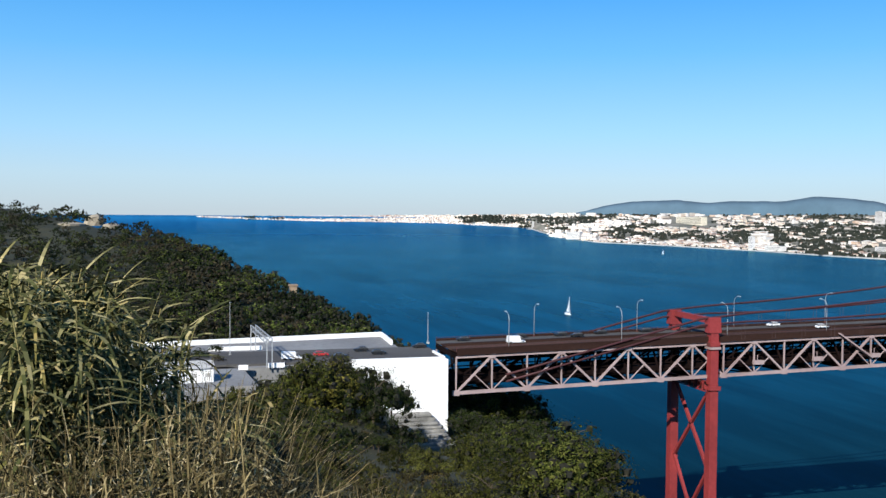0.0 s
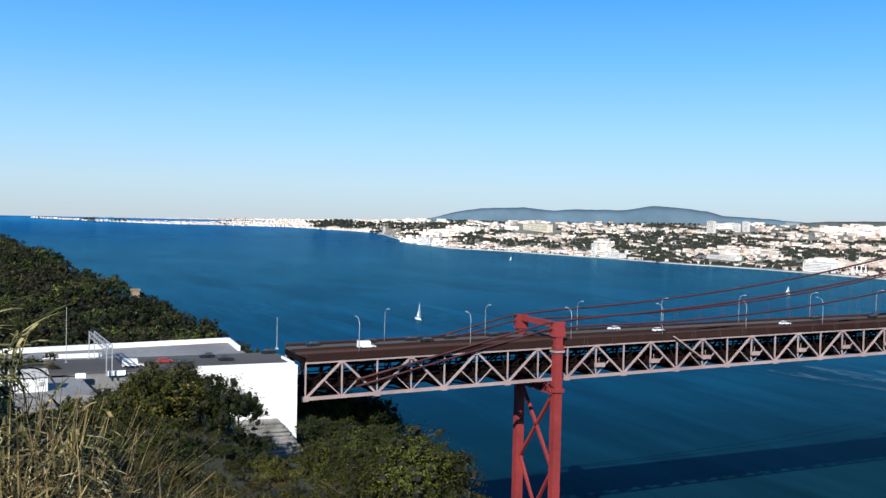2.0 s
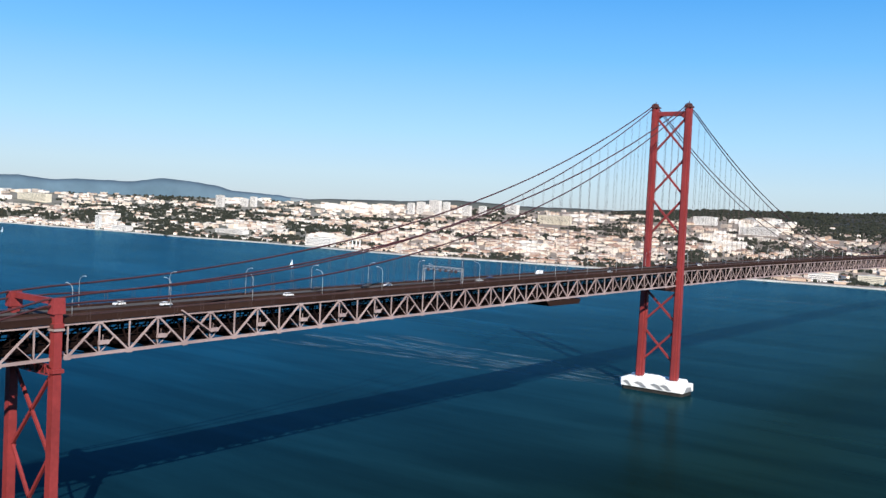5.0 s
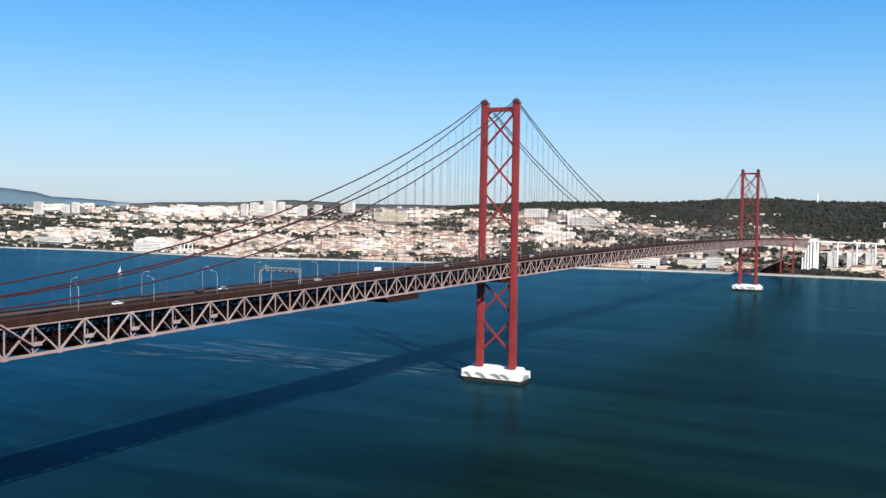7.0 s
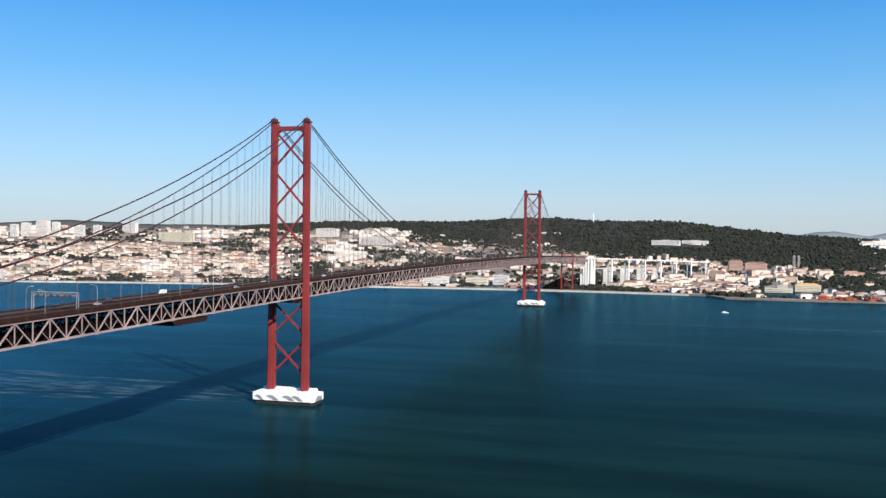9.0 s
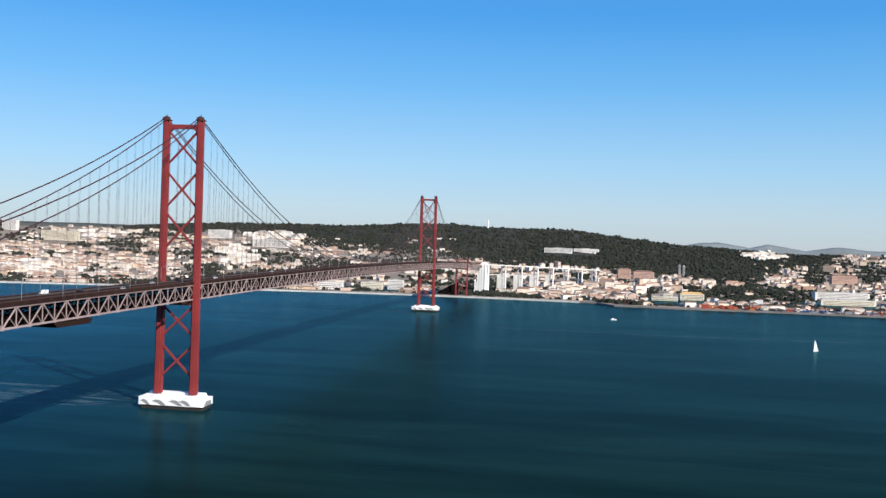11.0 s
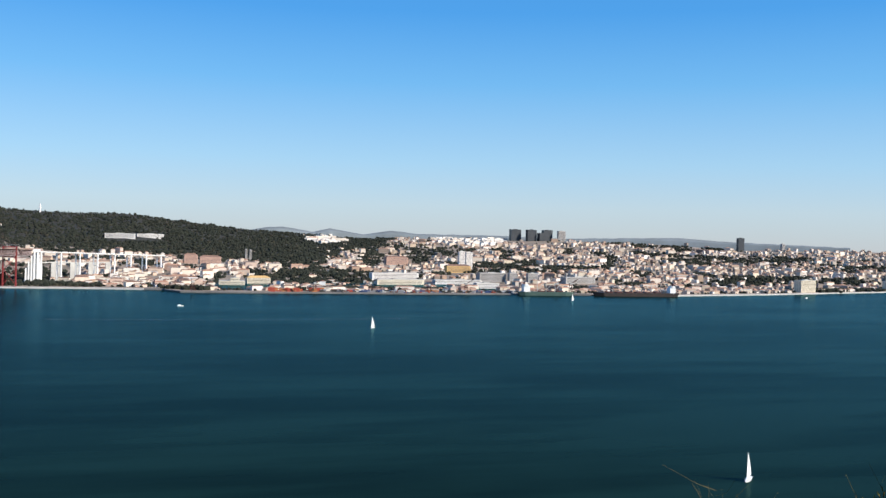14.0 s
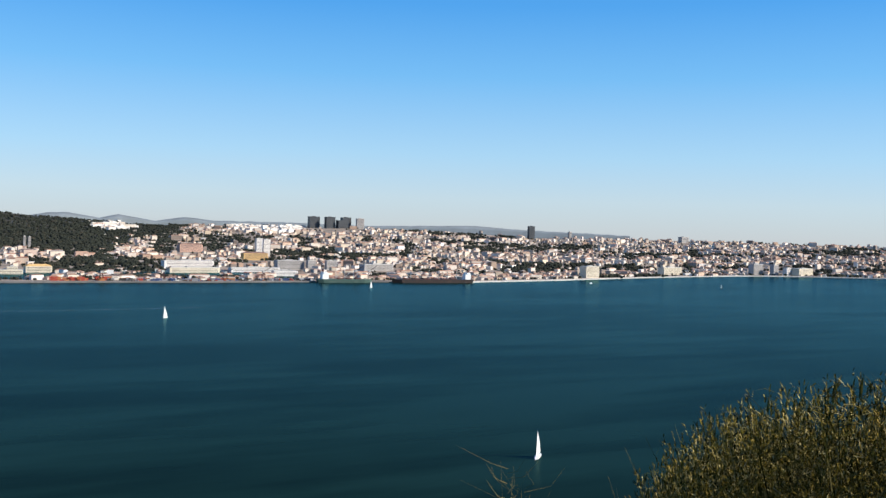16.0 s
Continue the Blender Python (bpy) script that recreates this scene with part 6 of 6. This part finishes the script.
# stone monument and breakwater on the western point
a, d = 69.27, shore_d(69.27)
p = at(a, d - 30, water_z(d - 30))
t = thing("stone_monument", "tall grey stone monument on the waterfront", "monument")
hh = d * (math.tan(radians(-0.72)) - math.tan(radians(-1.19)))
g = Geo()
g.box((p.x, p.y, p.z - 3), 16, 9, hh + 3, radians(a), taper=0.7)
part("slab", g, M_GREYWALL, t)
g = Geo()
g.box((p.x, p.y, p.z - 4), 60, 30, 5.5, radians(a))
part("plinth", g, M_QUAY, t)
chim = at(42.6, shore_d(42.6) + 60, 3)
for k in range(4):
    t = thing("chimney", "white round chimney beside the quay", "chimney", "chimneys by the quay")
    g = Geo()
    g.tube([(chim.x + k * 9, chim.y + k * 5, 0), (chim.x + k * 9, chim.y + k * 5, 27)], 1.8, 8, r2=1.3)
    part("shaft", g, M_WHITE, t)
    g = Geo()
    g.tube([(chim.x + k * 9, chim.y + k * 5, 26.4), (chim.x + k * 9, chim.y + k * 5, 27.6)], 1.7, 8)
    part("rim", g, M_CONC, t)

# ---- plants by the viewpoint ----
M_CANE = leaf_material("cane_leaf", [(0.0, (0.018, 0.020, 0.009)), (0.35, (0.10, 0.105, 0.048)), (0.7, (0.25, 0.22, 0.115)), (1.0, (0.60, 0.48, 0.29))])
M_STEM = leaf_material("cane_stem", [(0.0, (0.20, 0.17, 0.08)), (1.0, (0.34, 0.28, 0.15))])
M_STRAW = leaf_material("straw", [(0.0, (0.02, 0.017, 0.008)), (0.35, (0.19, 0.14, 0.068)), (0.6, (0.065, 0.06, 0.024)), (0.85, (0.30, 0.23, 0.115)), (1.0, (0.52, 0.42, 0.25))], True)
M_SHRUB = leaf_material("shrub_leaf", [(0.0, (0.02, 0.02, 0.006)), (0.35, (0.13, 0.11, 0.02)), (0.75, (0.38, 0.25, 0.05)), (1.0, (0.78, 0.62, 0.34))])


def strap(V, p, way, length, width, droop, r, n=5):
    """A drooping strap leaf as a strip of quads."""
    way = Vector(way).normalized()
    side = way.cross(Z)
    side = side.normalized() if side.length > 1e-3 else Vector((1, 0, 0))
    side = (side + Vector((0, 0, r.uniform(-0.5, 0.5)))).normalized()
    pts = []
    q, w = Vector(p), way.copy()
    for i in range(n + 1):
        t = i / n
        pts.append((q.copy(), width * (0.5 + 1.2 * t) * (1 - t) + 0.002))
        w = (w + Vector((0, 0, -droop / n))).normalized()
        q = q + w * (length / n)
    for (a, wa), (b2, wb) in zip(pts, pts[1:]):
        V += [tuple(a + side * wa), tuple(a - side * wa), tuple(b2 - side * wb), tuple(b2 + side * wb)]


cane_kinds = []
for seed in range(7):
    r = np.random.default_rng(100 + seed)
    hgt = 4.4
    t = thing("cane", "tall giant cane with drooping strap leaves", "reed", "canes by the viewpoint")
    lean = r.normal(size=2) * 0.35
    stem = [(lean[0] * k * k, lean[1] * k * k, hgt * k) for k in (0, 0.25, 0.5, 0.75, 1.0)]
    g = Geo()
    g.tube(stem, 0.016, 5, r2=0.006)
    part("stem", g, M_STEM, t, smooth=True)
    V = []
    for k in range(48):
        f = 0.15 + 0.85 * (k / 48) ** 0.8
        p = Vector((lean[0] * f * f, lean[1] * f * f, hgt * f))
        ang = k * 2.4 + r.uniform(-0.4, 0.4)
        up = r.uniform(0.4, 1.7)
        strap(V, p, (math.cos(ang), math.sin(ang), up), r.uniform(0.4, 0.85), r.uniform(0.020, 0.040), r.uniform(0.6, 4.0), r)
    part("foliage", quads_mesh("foliage", np.array(V), M_CANE), None, t)
    cane_kinds.append(t)
r = np.random.default_rng(41)
spots = []
for _ in range(210):
    a = r.uniform(91.2, 101)
    d = r.uniform(8.0, 14.0)
    e = float(np.interp(a, [91, 92, 93.4, 95.5, 98, 101], [-8.6, -5.4, -3.9, -2.8, -2.0, -1.8])) - abs(r.normal()) * 2.2
    spots.append((a, d, e))
for _ in range(14):
    spots.append((r.uniform(86.8, 90.5), r.uniform(8, 12), -9.6 - abs(r.normal()) * 1.6))
# dark undergrowth behind the canes
for _ in range(26):
    plant(4 if r.uniform() < 0.7 else 5, r.uniform(86, 101), r.uniform(15, 24), r.uniform(0.5, 0.95))
used = set()
for a, d, e in spots:
    k = int(r.integers(0, 7))
    p = at(a, d)
    z = south_z(a, d) - 0.15
    top = H + d * math.tan(radians(e))
    s = max(0.35, (top - z) / 4.6)
    m4 = pose(p.x, p.y, z, r.uniform(-4, 4), r.uniform(-4, 4), r.uniform(0, 360))
    if k not in used:
        used.add(k)
        ob = cane_kinds[k]
        ob.matrix_basis = m4
    else:
        ob = copy_thing(cane_kinds[k], m4)
    ob.scale = (max(0.8, s), max(0.8, s), s)

# dry grass and stalks in front, too many to count
V = []
r = np.random.default_rng(42)
for _ in range(7000):
    a = r.uniform(77, 101)
    d = r.uniform(6.5, 15)
    e = float(np.interp(a, [76, 80, 84, 87, 89, 91, 101], [-17.0, -16.6, -14.4, -11.5, -10.3, -10.9, -11.6])) - abs(r.normal()) * 2.4 + 1.6 * noise.noise((a * 0.55, d * 0.5, 3.0))
    p = at(a, d)
    z = south_z(a, d)
    h = H + d * math.tan(radians(e)) - z
    if h < 0.3:
        continue
    strap(V, (p.x, p.y, z), (r.normal() * 0.6, r.normal() * 0.6, 1), h * 1.15, r.uniform(0.003, 0.009), r.uniform(-0.4, 1.6), r, 5)
    for _ in range(int(r.integers(1, 4))):
        f = r.uniform(0.5, 0.95)
        strap(V, (p.x, p.y, z + h * f), (r.normal(), r.normal(), 0.9), r.uniform(0.12, 0.4), r.uniform(0.004, 0.010), r.uniform(0.3, 2.0), r, 3)
thing("dry_grass", "straw-coloured dry grass and stalks by the viewpoint", "grass", kind="stuff", data=quads_mesh("dry_grass", np.array(V), M_STRAW))


def shrub(seed, label, leaf_mat, stems, h, leaf):
    r = np.random.default_rng(seed)
    t = thing("shrub", label, "shrub", "shrubs by the viewpoint")
    g = Geo()
    V = []
    for _ in range(stems):
        d = Vector((r.normal() * 0.55, r.normal() * 0.55, 1.4)).normalized()
        L = h * r.uniform(0.5, 0.9)
        mid = d * L * 0.5 + Vector((r.normal(), r.normal(), 0)) * 0.14
        tip = d * L + Vector((r.normal() * 0.15, r.normal() * 0.15, 0.1))
        g.tube([(0, 0, -0.2), mid, tip], 0.0045, 3, r2=0.0012)
        for k in range(15):
            f = 0.3 + 0.62 * r.uniform()
            q = (mid * (2 * f) if f < 0.5 else mid.lerp(tip, 2 * f - 1)) + Vector(r.normal(size=3)) * 0.03
            strap(V, q, (r.normal(), r.normal(), r.normal() * 0.6 + 0.7), leaf * r.uniform(0.6, 1.6), leaf * 0.2, r.uniform(0, 1), r, 2)
    for _ in range(90):
        u = r.normal(size=3)
        u /= np.linalg.norm(u)
        q = Vector((u[0] * 0.72, u[1] * 0.72, h * 0.6 + 0.62 * (abs(u[2]) * 1.2 - 0.3)))
        lean = Vector((u[0] * 0.5 + r.normal() * 0.2, u[1] * 0.5 + r.normal() * 0.2, 1.0)).normalized()
        L = r.uniform(0.16, 0.34)
        for k in range(15):
            f = r.uniform(0, 1)
            strap(V, q + lean * L * f, lean + Vector(r.normal(size=3)) * 0.42, leaf * r.uniform(0.9, 2.0) * (1.2 - 0.5 * f), leaf * 0.15, r.uniform(-0.3, 0.8), r, 2)
    C = crown_arrays(r, 0.70, 0.66, 80, 36, leaf * 0.6, slim=0.4) + np.array([0, 0, h * 0.6])
    V = np.concatenate([np.array(V), C])
    part("branchwork", g, M_STEM, t)
    part("foliage", quads_mesh("foliage", np.array(V), leaf_mat), None, t)
    return t


shrubs = [shrub(1, "dense olive shrub with brown twigs on the cliff edge", M_SHRUB, 50, 2.2, 0.034), shrub(2, "dry brown shrub with pale tips on the cliff edge", M_SHRUB, 44, 2.1, 0.030),
          shrub(3, "straw-tipped wild shrub on the cliff edge", M_SHRUB, 30, 2.2, 0.038)]
r = np.random.default_rng(77)
used = set()
for q in range(64):
    a = r.uniform(-64, -43.4) if q < 42 else r.uniform(-47.5, -40.6)
    d = r.uniform(6.5, 11)
    e = float(np.interp(-a, [37, 41.9, 47, 50.4, 53.7, 66], [-16.6, -12.4, -8.6, -6.6, -5.4, -4.5])) - abs(r.normal()) * (2.4 if q < 42 else 1.2) - (0.0 if q < 42 else 0.8)
    p = at(a, d)
    z = south_z(a, d) - 0.1
    s = (H + d * math.tan(radians(e)) - z) / 2.2
    if s < 0.2:
        continue
    k = int(r.choice([0, 1, 2], p=[0.5, 0.35, 0.15]))
    m4 = pose(p.x, p.y, z, 0, 0, r.uniform(0, 360))
    if k not in used:
        used.add(k)
        shrubs[k].matrix_basis = m4
        ob = shrubs[k]
    else:
        ob = copy_thing(shrubs[k], m4)
    wide = (max(0.7, s) * 0.8) if q < 42 else 0.62
    ob.scale = (wide, wide, s)

# tall dry stalks standing out of the shrubs, too many to count
V = []
r = np.random.default_rng(78)
for _ in range(260):
    a = r.uniform(-66, -46.5)
    d = r.uniform(6.3, 10)
    e = float(np.interp(-a, [37, 41.2, 47, 50.4, 53.7, 66], [-16.6, -12.0, -9.0, -7.4, -6.8, -6])) + 0.4 * noise.noise((a * 1.3, 0, 7)) - abs(r.normal()) * 2.2
    p = at(a, d)
    h = 0.2 + 0.25 * r.uniform()
    z = H + d * math.tan(radians(e)) - h
    lean = (r.normal() * 0.35, r.normal() * 0.35, 1)
    strap(V, (p.x, p.y, z - 0.4), lean, h + 0.4, r.uniform(0.002, 0.005), r.uniform(0, 0.7), r, 4)
    for _ in range(4):
        f = r.uniform(0.4, 0.95)
        strap(V, (p.x + lean[0] * h * f, p.y + lean[1] * h * f, z + h * f), (r.normal(), r.normal(), 0.9), r.uniform(0.06, 0.2), r.uniform(0.004, 0.011), r.uniform(0.2, 1.5), r, 2)
thing("dry_stalk_thicket", "thin straw-coloured stalks standing out of the shrubs", "grass", kind="stuff", data=quads_mesh("dry_stalks", np.array(V), M_SHRUB))

# a bare twig reaching over the drop
for a, d, e, hgt in ((-33.0, 9.0, -13.4, 1.4), (-34.0, 9.2, -14.6, 1.0)):
    t = thing("bare_twig", "bare pale twig on the cliff edge", "twig", "twigs on the cliff edge")
    p = at(a, d, H + d * math.tan(radians(e)) - hgt)
    r = np.random.default_rng(int(-a * 10))
    zg = south_z(a, d)
    g = Geo()
    g.tube([(p.x, p.y, zg - 0.2), (p.x + 0.05, p.y, p.z), (p.x - 0.05, p.y + 0.05, p.z + hgt)], 0.0032, 4, r2=0.001)
    part("stem", g, M_STEM, t)
    for k in range(16):
        f = 0.45 + 0.034 * k
        q = Vector((p.x, p.y, p.z + hgt * f))
        g = Geo()
        e1 = Vector((r.normal() * 0.14, r.normal() * 0.14, 0.07))
        g.tube([q, q + e1, q + e1 * 1.9 + Vector((r.normal() * 0.06, r.normal() * 0.06, 0.10))], 0.0020, 3, r2=0.0008)
        part("side_twig", g, M_STEM, t)
